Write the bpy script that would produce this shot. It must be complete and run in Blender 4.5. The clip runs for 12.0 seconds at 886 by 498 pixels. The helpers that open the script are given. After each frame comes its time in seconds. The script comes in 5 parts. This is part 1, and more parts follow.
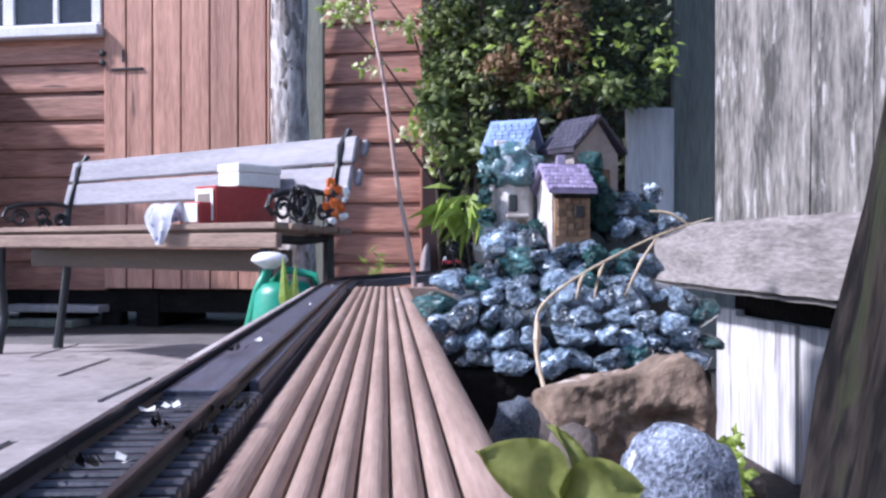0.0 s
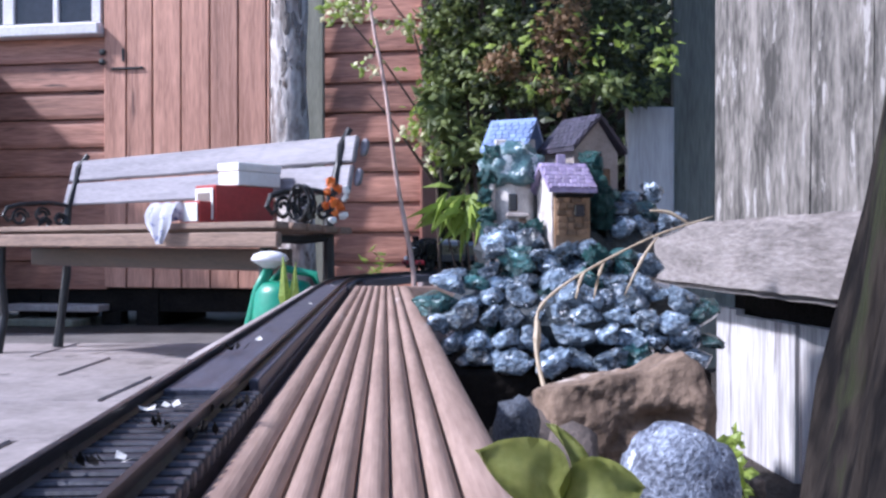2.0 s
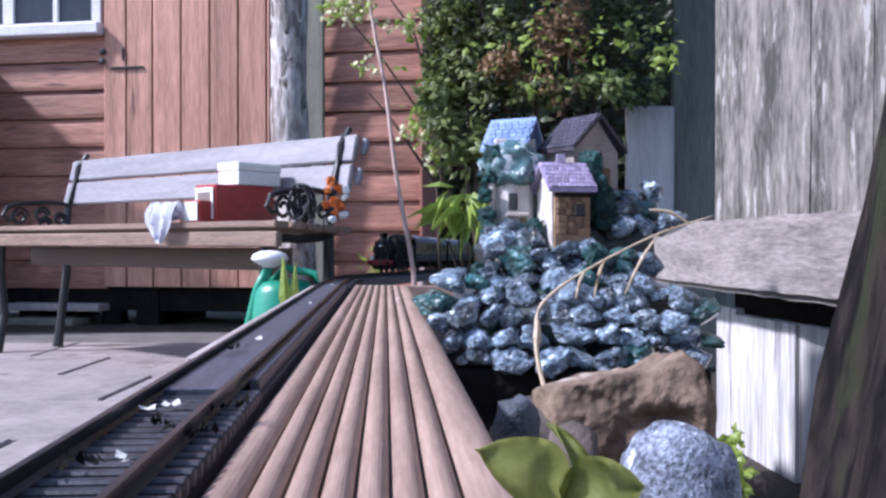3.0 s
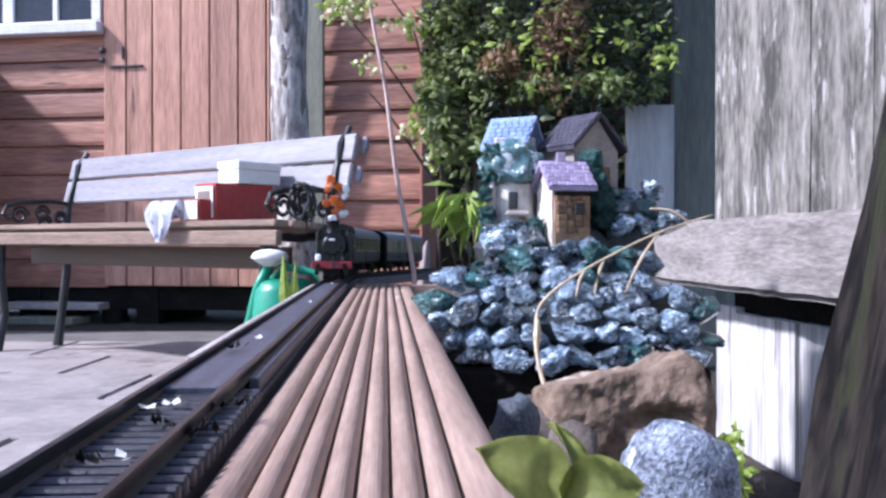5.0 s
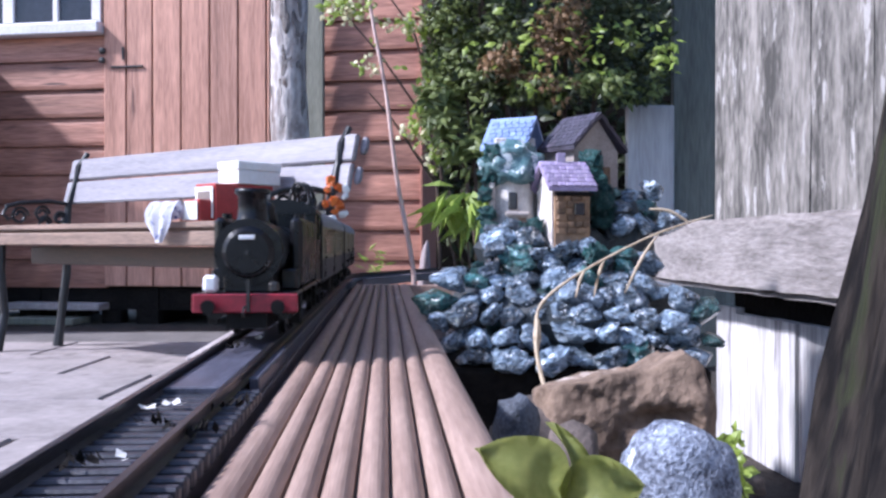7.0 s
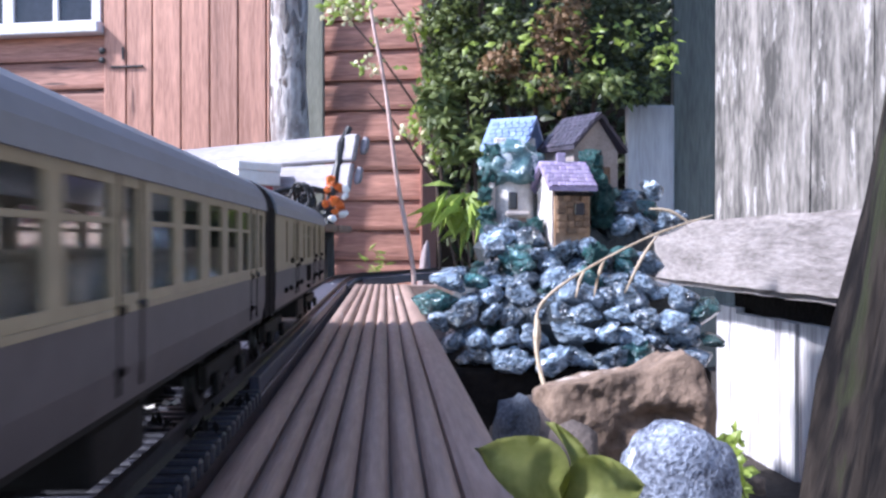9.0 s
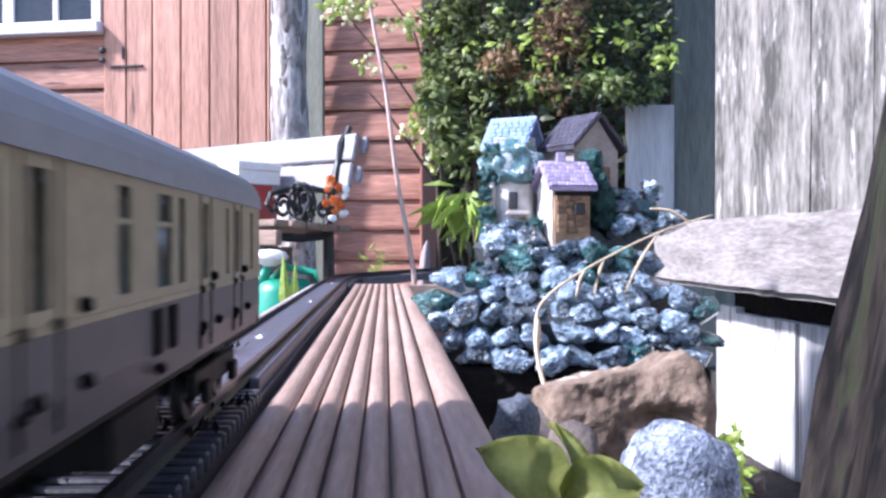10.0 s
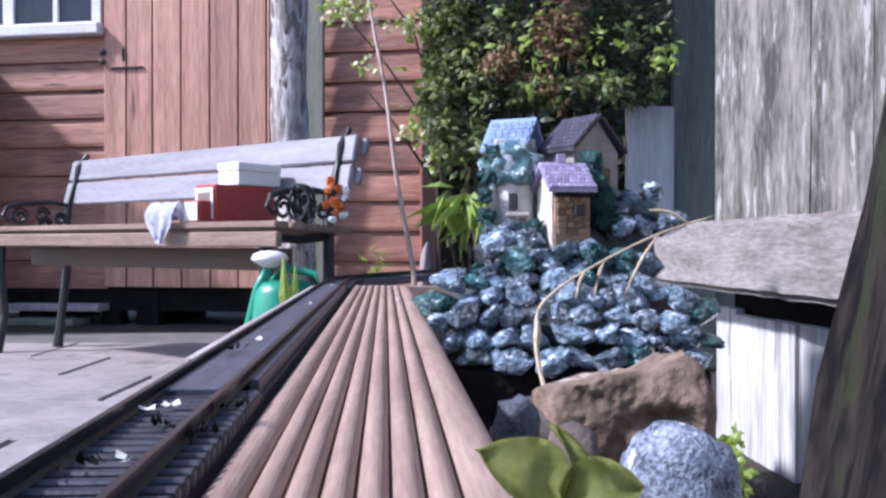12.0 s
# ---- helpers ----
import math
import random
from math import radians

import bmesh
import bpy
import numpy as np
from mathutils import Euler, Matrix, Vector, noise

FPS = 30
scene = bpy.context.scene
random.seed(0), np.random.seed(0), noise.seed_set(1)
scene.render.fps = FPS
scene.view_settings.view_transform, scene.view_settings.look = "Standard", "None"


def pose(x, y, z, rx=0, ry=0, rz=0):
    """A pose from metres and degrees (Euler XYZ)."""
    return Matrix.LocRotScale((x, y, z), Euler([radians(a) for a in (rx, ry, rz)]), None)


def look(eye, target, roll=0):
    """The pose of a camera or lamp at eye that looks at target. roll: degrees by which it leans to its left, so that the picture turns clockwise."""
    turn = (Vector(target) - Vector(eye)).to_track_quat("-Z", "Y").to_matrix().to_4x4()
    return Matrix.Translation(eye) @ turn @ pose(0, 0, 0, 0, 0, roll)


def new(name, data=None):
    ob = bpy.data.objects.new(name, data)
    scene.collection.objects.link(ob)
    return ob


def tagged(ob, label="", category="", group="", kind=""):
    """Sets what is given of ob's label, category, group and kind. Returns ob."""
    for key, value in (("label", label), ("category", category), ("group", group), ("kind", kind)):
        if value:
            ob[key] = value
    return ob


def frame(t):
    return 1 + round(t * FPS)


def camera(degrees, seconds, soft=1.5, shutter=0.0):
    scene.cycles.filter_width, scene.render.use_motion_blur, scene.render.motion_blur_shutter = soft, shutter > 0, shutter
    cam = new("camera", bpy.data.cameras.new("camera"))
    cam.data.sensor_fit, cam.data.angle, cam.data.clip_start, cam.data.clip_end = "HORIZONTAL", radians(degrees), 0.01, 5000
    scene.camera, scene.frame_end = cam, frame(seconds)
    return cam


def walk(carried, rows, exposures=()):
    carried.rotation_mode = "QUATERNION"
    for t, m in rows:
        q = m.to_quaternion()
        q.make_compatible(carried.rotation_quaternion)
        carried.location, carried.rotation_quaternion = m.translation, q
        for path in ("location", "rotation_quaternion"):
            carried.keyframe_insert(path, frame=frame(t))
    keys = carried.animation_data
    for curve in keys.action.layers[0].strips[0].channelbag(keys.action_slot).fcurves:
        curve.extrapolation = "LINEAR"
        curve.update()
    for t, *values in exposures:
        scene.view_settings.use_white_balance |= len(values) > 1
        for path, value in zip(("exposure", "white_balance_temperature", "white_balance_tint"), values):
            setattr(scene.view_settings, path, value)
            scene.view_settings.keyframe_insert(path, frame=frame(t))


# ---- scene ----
cam = camera(53.0, 12.0, soft=2.6, shutter=0.5)
EYE = (0.0, 0.0, 0.413)


def tilt(down):
    return pose(*EYE, 90 - down, 0, 0)


walk(cam, [(0.0, tilt(0.29)), (1.6, tilt(0.29)), (2.0, tilt(0.34)), (2.5, tilt(0.39)), (3.2, tilt(0.38)), (5.0, tilt(0.46)),
           (5.5, tilt(0.52)), (6.0, tilt(0.50)), (6.5, tilt(0.42)), (7.2, tilt(0.44)), (9.0, tilt(0.44)), (9.5, tilt(0.51)),
           (10.0, tilt(0.46)), (10.5, tilt(0.40)), (11.5, tilt(0.41)), (12.0, tilt(0.37))],
     [(0.0, 0.80, 5550, 18), (3.2, 0.70, 5550, 18), (5.0, 0.90, 5550, 17), (7.2, 0.90, 5550, 18), (8.8, 1.15, 5600, 17), (9.5, 1.32, 5600, 17), (10.5, 1.50, 5600, 17), (11.2, 1.0, 5550, 17), (12.0, 0.78, 5550, 18)])

# ---- light ----
world = bpy.data.worlds.new("sky")
scene.world = world
world.use_nodes = True
wn = world.node_tree.nodes
sky = wn.new("ShaderNodeTexSky")
sky.sky_type, sky.sun_disc = "NISHITA", False
SUN_UP, SUN_FROM = radians(41), radians(259)   # azimuth clockwise from +y
sky.sun_elevation, sky.sun_rotation = SUN_UP, SUN_FROM
world.node_tree.links.new(sky.outputs[0], wn["Background"].inputs[0])
wn["Background"].inputs[1].default_value = 0.15
sun = new("sun", bpy.data.lights.new("sun", "SUN"))
sun.data.energy, sun.data.angle, sun.data.color = 4.4, radians(4), (1.0, 0.96, 0.92)
to_sun = Vector((math.sin(SUN_FROM) * math.cos(SUN_UP), math.cos(SUN_FROM) * math.cos(SUN_UP), math.sin(SUN_UP)))
sun.matrix_world = look(to_sun * 10, (0, 0, 0))


# ---- materials ----
def mat(name, base, dark=None, rough=0.7, scale=20.0, bump=0.2, metal=0.0, stretch=(1, 1, 1), fine=8.0, spread=0.5, coat=0.0, vary=0.0,
        spot=None, spot_scale=6.0, spot_at=0.62, depth=0.004, translucent=0.0, coords="Object"):
    """Two scales of noise between base and dark, spots of a third colour, bump, and a random shift of value per object."""
    m = bpy.data.materials.new(name)
    m.use_nodes = True
    nt = m.node_tree
    n, link = nt.nodes, nt.links.new
    p = n["Principled BSDF"]
    tc, mp = n.new("ShaderNodeTexCoord"), n.new("ShaderNodeMapping")
    mp.inputs["Scale"].default_value = stretch
    link(tc.outputs[coords], mp.inputs[0])
    info = n.new("ShaderNodeObjectInfo")
    shift = n.new("ShaderNodeVectorMath")
    shift.operation = "MULTIPLY_ADD"
    shift.inputs[1].default_value = (9, 7, 5)
    link(info.outputs["Random"], shift.inputs[0])
    link(mp.outputs[0], shift.inputs[2])

    def nz(s, detail=4.0, r=0.55):
        t = n.new("ShaderNodeTexNoise")
        t.inputs["Scale"].default_value, t.inputs["Detail"].default_value, t.inputs["Roughness"].default_value = s, detail, r
        link(shift.outputs[0], t.inputs["Vector"])
        return t.outputs["Fac"]
    a, b = nz(scale), nz(scale * fine, 3.0)
    mix = n.new("ShaderNodeMath")
    mix.operation = "MULTIPLY_ADD"
    mix.inputs[1].default_value = 0.45
    link(b, mix.inputs[0])
    half = n.new("ShaderNodeMath")
    half.operation = "MULTIPLY"
    half.inputs[1].default_value = 0.55
    link(a, half.inputs[0])
    link(half.outputs[0], mix.inputs[2])
    ramp = n.new("ShaderNodeValToRGB")
    dark = dark or tuple(c * 0.6 for c in base)
    ramp.color_ramp.elements[0].position, ramp.color_ramp.elements[1].position = 0.5 - spread * 0.28, 0.5 + spread * 0.28
    ramp.color_ramp.elements[0].color, ramp.color_ramp.elements[1].color = (*dark, 1), (*base, 1)
    link(mix.outputs[0], ramp.inputs[0])
    col = ramp.outputs[0]
    if spot:
        sp, sm = nz(spot_scale, 5.0, 0.65), n.new("ShaderNodeMix")
        sr = n.new("ShaderNodeMapRange")
        sr.inputs[1].default_value, sr.inputs[2].default_value = spot_at, spot_at + 0.06
        link(sp, sr.inputs[0])
        sm.data_type = "RGBA"
        link(sr.outputs[0], sm.inputs[0])
        link(col, sm.inputs[6])
        sm.inputs[7].default_value = (*spot, 1)
        col = sm.outputs[2]
    if vary:
        hsv, vr = n.new("ShaderNodeHueSaturation"), n.new("ShaderNodeMapRange")
        vr.inputs[3].default_value, vr.inputs[4].default_value = 1 - vary, 1 + vary
        link(info.outputs["Random"], vr.inputs[0])
        link(vr.outputs[0], hsv.inputs["Value"])
        link(col, hsv.inputs["Color"])
        col = hsv.outputs[0]
    link(col, p.inputs["Base Color"])
    p.inputs["Metallic"].default_value = metal
    p.inputs["Coat Weight"].default_value = coat
    rr = n.new("ShaderNodeMapRange")
    rr.inputs[3].default_value, rr.inputs[4].default_value = max(0.05, rough - 0.12), min(1, rough + 0.12)
    link(a, rr.inputs[0])
    link(rr.outputs[0], p.inputs["Roughness"])
    if bump:
        bp = n.new("ShaderNodeBump")
        bp.inputs["Strength"].default_value, bp.inputs["Distance"].default_value = bump, depth
        link(mix.outputs[0], bp.inputs["Height"])
        link(bp.outputs[0], p.inputs["Normal"])
    if translucent:
        tr, ms = n.new("ShaderNodeBsdfTranslucent"), n.new("ShaderNodeMixShader")
        link(col, tr.inputs[0])
        ms.inputs[0].default_value = translucent
        link(p.outputs[0], ms.inputs[1])
        link(tr.outputs[0], ms.inputs[2])
        link(ms.outputs[0], n["Material Output"].inputs[0])
    return m


M_DECK = mat("decking_wood", (0.385, 0.268, 0.214), (0.195, 0.125, 0.098), 0.5, 9, 0.45, stretch=(5, 0.5, 5), spread=0.7, spot=(0.46, 0.37, 0.33), spot_scale=2.2, spot_at=0.62, depth=0.0012)
M_BASE = mat("dark_board", (0.16, 0.13, 0.14), (0.06, 0.05, 0.055), 0.6, 14, 0.4, stretch=(5, 0.6, 5), depth=0.001)
M_FELT = mat("slate_infill", (0.085, 0.085, 0.115), (0.035, 0.035, 0.05), 0.45, 25, 0.5, stretch=(3, 0.6, 3), depth=0.001, spot=(0.02, 0.018, 0.02), spot_scale=9, spot_at=0.60)
M_EDGE = mat("weathered_edging", (0.46, 0.40, 0.38), (0.28, 0.23, 0.22), 0.7, 12, 0.4, stretch=(5, 0.5, 5), depth=0.001)
M_SLEEPER = mat("sleeper_plastic", (0.045, 0.045, 0.058), (0.015, 0.015, 0.02), 0.42, 60, 0.3, vary=0.3, depth=0.001)
M_RAIL = mat("dull_rail", (0.075, 0.07, 0.075), (0.022, 0.02, 0.022), 0.34, 50, 0.1, metal=0.7, stretch=(1, 0.2, 1))
M_DOOR = mat("shed_door_board", (0.62, 0.325, 0.23), (0.31, 0.143, 0.096), 0.6, 3.4, 0.7, stretch=(7, 7, 0.5), vary=0.17, spread=0.48, spot=(0.10, 0.042, 0.032), spot_scale=2.6, spot_at=0.645, depth=0.003)
M_WHITE = mat("white_paint", (0.78, 0.76, 0.78), (0.60, 0.56, 0.56), 0.5, 12, 0.2)
M_GLASSDARK = mat("window_glass", (0.03, 0.03, 0.04), (0.02, 0.02, 0.025), 0.12, 5, 0.0)
M_IRON = mat("cast_iron", (0.035, 0.034, 0.036), (0.015, 0.015, 0.016), 0.45, 40, 0.3, metal=0.3)
M_SLAT = mat("grey_slat", (0.27, 0.25, 0.275), (0.15, 0.135, 0.155), 0.5, 6, 0.35, stretch=(0.5, 6, 6), vary=0.05, spot=(0.11, 0.09, 0.105), spot_scale=2.5, spot_at=0.66, depth=0.001)
M_SEATSLAT = mat("seat_slat", (0.30, 0.20, 0.148), (0.13, 0.082, 0.06), 0.6, 8, 0.4, stretch=(0.5, 6, 6), vary=0.08, depth=0.001)
M_APRON = mat("seat_apron", (0.10, 0.062, 0.045), (0.045, 0.028, 0.02), 0.6, 8, 0.4, stretch=(0.5, 6, 6), depth=0.001)
M_FENCE = mat("weathered_fence", (0.235, 0.212, 0.19), (0.045, 0.041, 0.036), 0.9, 5.5, 1.0, stretch=(3.0, 3.0, 0.95), vary=0.12, spread=0.42, fine=5, spot=(0.32, 0.30, 0.285), spot_scale=11, spot_at=0.58, depth=0.007)
M_RAILWOOD = mat("fence_rail_wood", (0.31, 0.275, 0.26), (0.13, 0.112, 0.104), 0.92, 5, 1.0, stretch=(3, 1.3, 6), spread=0.5, fine=5, spot=(0.10, 0.086, 0.08), spot_scale=9, spot_at=0.66, depth=0.005)
M_PANEL = mat("grey_panel", (0.17, 0.17, 0.145), (0.09, 0.09, 0.075), 0.85, 5, 0.5, stretch=(4, 4, 0.4), vary=0.2)
# moss aside, the near-black wood colour carries the post's deep shade
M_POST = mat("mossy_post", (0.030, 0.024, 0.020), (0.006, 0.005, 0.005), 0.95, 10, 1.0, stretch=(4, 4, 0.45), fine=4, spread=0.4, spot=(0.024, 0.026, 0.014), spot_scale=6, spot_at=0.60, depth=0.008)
M_PALEBOARD = mat("pale_lower_board", (0.62, 0.60, 0.59), (0.27, 0.25, 0.25), 0.88, 3, 0.7, stretch=(6, 6, 0.45), vary=0.10, spread=0.5, fine=8, spot=(0.23, 0.21, 0.215), spot_scale=4, spot_at=0.585, depth=0.004)
M_PANEL_PALE = mat("pale_panel", (0.44, 0.42, 0.42), (0.32, 0.30, 0.30), 0.8, 5, 0.4, stretch=(4, 4, 0.4))
M_PAVE = mat("paving", (0.32, 0.275, 0.265), (0.18, 0.155, 0.148), 0.9, 6, 0.5, vary=0.10, spread=0.6, fine=6, spot=(0.15, 0.128, 0.12), spot_scale=5, spot_at=0.60, depth=0.004)
M_EARTH = mat("earth", (0.05, 0.037, 0.029), (0.018, 0.014, 0.011), 0.95, 12, 0.9, depth=0.02)
# near-black: own colour of coal and litter, elsewhere put in for shade
M_VOID = mat("near_black_and_shade", (0.018, 0.015, 0.013), (0.007, 0.006, 0.006), 0.95, 10, 0.8, depth=0.01)
M_BARK = mat("pale_bark", (0.60, 0.55, 0.52), (0.20, 0.16, 0.145), 0.9, 9, 1.0, spread=0.42, fine=4, stretch=(1, 1, 0.4), spot=(0.12, 0.088, 0.076), spot_scale=16, spot_at=0.60, depth=0.02)
M_GREYPLANK = mat("green_grey_plank", (0.25, 0.24, 0.19), (0.13, 0.13, 0.095), 0.8, 7, 0.4, stretch=(5, 5, 0.5))
M_CANE = mat("bamboo_cane", (0.60, 0.44, 0.39), (0.46, 0.30, 0.26), 0.5, 20, 0.2, stretch=(1, 1, 0.3))
# pale blue spots put sky highlights on the stones into the colour
M_STONE = mat("highlit_rock", (0.30, 0.39, 0.50), (0.017, 0.027, 0.037), 0.25, 1.1, 0.6, coat=0.7, vary=0.6, spread=0.42, fine=3.0, spot=(0.74, 0.81, 0.90), spot_scale=1.3, spot_at=0.57, depth=0.15)
# teal stones: their pale spots copy highlights in the same way
M_STONE_TEAL = mat("algae_rock", (0.06, 0.20, 0.20), (0.008, 0.028, 0.03), 0.28, 1.2, 0.6, coat=0.6, vary=0.5, spread=0.45, fine=3.0, spot=(0.45, 0.60, 0.64), spot_scale=1.5, spot_at=0.62, depth=0.15)
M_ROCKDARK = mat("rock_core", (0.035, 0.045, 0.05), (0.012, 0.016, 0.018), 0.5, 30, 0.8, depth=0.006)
M_MOSS = mat("painted_bush", (0.06, 0.20, 0.19), (0.015, 0.065, 0.065), 0.4, 3, 0.8, vary=0.3, spot=(0.22, 0.40, 0.40), spot_scale=4, spot_at=0.60, depth=0.2)
M_RENDERWALL = mat("cottage_wall", (0.46, 0.40, 0.37), (0.26, 0.22, 0.20), 0.6, 40, 0.5, vary=0.15)
M_OCHRE = mat("ochre_stone", (0.36, 0.22, 0.12), (0.13, 0.075, 0.045), 0.6, 4, 0.4, vary=0.45, depth=0.05)
M_BLUEROOF = mat("blue_roof", (0.22, 0.30, 0.50), (0.14, 0.19, 0.34), 0.35, 30, 0.4, vary=0.2, coat=0.3)
M_LILACROOF = mat("lilac_roof", (0.36, 0.30, 0.44), (0.22, 0.17, 0.28), 0.4, 40, 0.4, vary=0.25, coat=0.3)
M_PURPLEROOF = mat("plum_roof", (0.06, 0.05, 0.075), (0.022, 0.018, 0.028), 0.5, 40, 0.5, vary=0.3, coat=0.1)
M_SANDSTONE = mat("sandstone", (0.25, 0.175, 0.125), (0.075, 0.048, 0.032), 0.92, 14, 1.0, spread=0.5, fine=5, spot=(0.42, 0.35, 0.30), spot_scale=11, spot_at=0.60, depth=0.012)
M_GREYSTONE = mat("grey_stone", (0.34, 0.38, 0.47), (0.05, 0.056, 0.078), 0.85, 30, 1.0, spread=0.4, spot=(0.54, 0.58, 0.68), spot_scale=42, spot_at=0.60, depth=0.006)
M_SLATESTONE = mat("slate_stone", (0.12, 0.135, 0.165), (0.03, 0.034, 0.045), 0.8, 34, 0.9, spread=0.5, depth=0.005)
M_LEAF = mat("shrub_leaf", (0.22, 0.26, 0.075), (0.09, 0.12, 0.035), 0.5, 9, 0.1, translucent=0.35)
M_LEAF2 = mat("ivy_leaf", (0.085, 0.10, 0.036), (0.022, 0.032, 0.013), 0.5, 7, 0.1, translucent=0.3)
M_LEAFDRY = mat("dry_leaf", (0.32, 0.19, 0.085), (0.13, 0.075, 0.04), 0.6, 9, 0.1, translucent=0.25)
M_LIME = mat("lime_leaf", (0.40, 0.50, 0.10), (0.22, 0.30, 0.05), 0.45, 20, 0.1, translucent=0.45)
M_NEAR = mat("near_leaf", (0.46, 0.48, 0.17), (0.30, 0.33, 0.10), 0.5, 25, 0.1, translucent=0.5)
M_YELLOW = mat("pale_flower", (0.74, 0.70, 0.46), (0.55, 0.50, 0.26), 0.5, 20, 0.1, translucent=0.3)
M_PETAL = mat("white_petal", (0.80, 0.78, 0.74), (0.62, 0.58, 0.52), 0.5, 30, 0.1, translucent=0.2)
M_TWIG = mat("twig", (0.10, 0.065, 0.045), (0.05, 0.032, 0.025), 0.8, 30, 0.4)
M_STRAW = mat("dry_straw", (0.50, 0.40, 0.28), (0.34, 0.26, 0.17), 0.6, 30, 0.3)
M_RED = mat("red_card", (0.38, 0.035, 0.03), (0.26, 0.02, 0.02), 0.45, 10, 0.1)
M_CARD = mat("white_card", (0.76, 0.75, 0.72), (0.66, 0.64, 0.60), 0.6, 10, 0.1)
M_CARDGREY = mat("card_window", (0.22, 0.18, 0.16), (0.14, 0.11, 0.10), 0.4, 12, 0.0)
M_CLOTH = mat("printed_cloth", (0.74, 0.74, 0.80), (0.66, 0.66, 0.72), 0.85, 30, 0.3, spot=(0.16, 0.19, 0.42), spot_scale=48, spot_at=0.56)
M_ORANGE = mat("orange_cord", (0.75, 0.20, 0.03), (0.55, 0.11, 0.02), 0.5, 30, 0.3)
M_GREEN = mat("green_plastic", (0.012, 0.24, 0.14), (0.008, 0.17, 0.10), 0.35, 8, 0.05)
M_BLACK = mat("loco_black", (0.007, 0.007, 0.009), (0.003, 0.003, 0.004), 0.28, 30, 0.1)
M_DARKMETAL = mat("underframe_black", (0.012, 0.011, 0.011), (0.006, 0.006, 0.006), 0.6, 40, 0.2)
M_STEEL = mat("wheel_steel", (0.10, 0.096, 0.093), (0.04, 0.037, 0.035), 0.4, 40, 0.1, metal=0.9)
M_BUFRED = mat("buffer_red", (0.27, 0.014, 0.03), (0.14, 0.008, 0.016), 0.4, 20, 0.1)
M_CREAM = mat("coach_cream", (0.31, 0.265, 0.17), (0.22, 0.18, 0.11), 0.45, 14, 0.06, spot=(0.15, 0.115, 0.07), spot_scale=16, spot_at=0.70)
M_LOWER = mat("coach_lower", (0.080, 0.070, 0.076), (0.045, 0.039, 0.043), 0.5, 14, 0.06, spot=(0.04, 0.03, 0.026), spot_scale=9, spot_at=0.66)
M_ROOF = mat("coach_roof", (0.24, 0.25, 0.28), (0.18, 0.19, 0.21), 0.55, 14, 0.15)
M_GANG = mat("gangway_black", (0.008, 0.006, 0.006), (0.004, 0.0035, 0.0035), 0.85, 50, 0.3)
M_SEATING = mat("coach_interior", (0.34, 0.27, 0.19), (0.18, 0.14, 0.10), 0.7, 40, 0.1)
M_LAMPWHITE = mat("lamp_white", (0.72, 0.74, 0.76), (0.6, 0.62, 0.64), 0.4, 30, 0.0)
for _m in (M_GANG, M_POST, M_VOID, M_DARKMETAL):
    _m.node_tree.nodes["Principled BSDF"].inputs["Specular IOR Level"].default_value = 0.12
M_BLACK.node_tree.nodes["Principled BSDF"].inputs["Specular IOR Level"].default_value = 0.3
M_PANE = bpy.data.materials.new("clear_pane")
M_PANE.use_nodes = True
_p = M_PANE.node_tree.nodes["Principled BSDF"]
_p.inputs["Base Color"].default_value, _p.inputs["Roughness"].default_value = (0.92, 0.94, 0.94, 1), 0.06
_p.inputs["Transmission Weight"].default_value, _p.inputs["IOR"].default_value = 1.0, 1.08


# ---- mesh helpers ----
def smooth(me, on=True):
    me.polygons.foreach_set("use_smooth", [on] * len(me.polygons))


def part(name, bm, material, parent, label="", soft=False, m=None):
    me = bpy.data.meshes.new(name)
    if isinstance(bm, bmesh.types.BMesh):
        bmesh.ops.recalc_face_normals(bm, faces=bm.faces)
        bm.to_mesh(me)
        bm.free()
    else:
        me.from_pydata(*bm)
        me.update()
    me.materials.append(material)
    if soft:
        smooth(me)
    return piece(name, me, parent, label, m)


def piece(name, me, parent, label="", m=None):
    ob = new(name, me)
    if parent:
        ob.parent = parent
    if m is not None:
        ob.matrix_basis = m
    if label:
        ob["label"] = label
    return ob


def thing(name, m, label, category, group="", kind=""):
    e = new(name)
    e.empty_display_size = 0.05
    e.matrix_basis = m
    return tagged(e, label, category, group, kind)


def mesh_of(bm, name, material, soft=False):
    me = bpy.data.meshes.new(name)
    bmesh.ops.recalc_face_normals(bm, faces=bm.faces)
    bm.to_mesh(me)
    bm.free()
    me.materials.append(material)
    if soft:
        smooth(me)
    return me


def box(x0, x1, y0, y1, z0, z1, bevel=0.0, bm=None, seg=1):
    own = bmesh.new()
    bmesh.ops.create_cube(own, size=1)
    bmesh.ops.scale(own, vec=(x1 - x0, y1 - y0, z1 - z0), verts=own.verts)
    bmesh.ops.translate(own, vec=((x0 + x1) / 2, (y0 + y1) / 2, (z0 + z1) / 2), verts=own.verts)
    if bevel:
        bmesh.ops.bevel(own, geom=own.edges[:], offset=bevel, segments=seg, affect="EDGES")
    return joined(bm, own)


def joined(bm, own):
    if bm is None:
        return own
    me = bpy.data.meshes.new("join")
    own.to_mesh(me)
    own.free()
    bm.from_mesh(me)
    bpy.data.meshes.remove(me)
    return bm


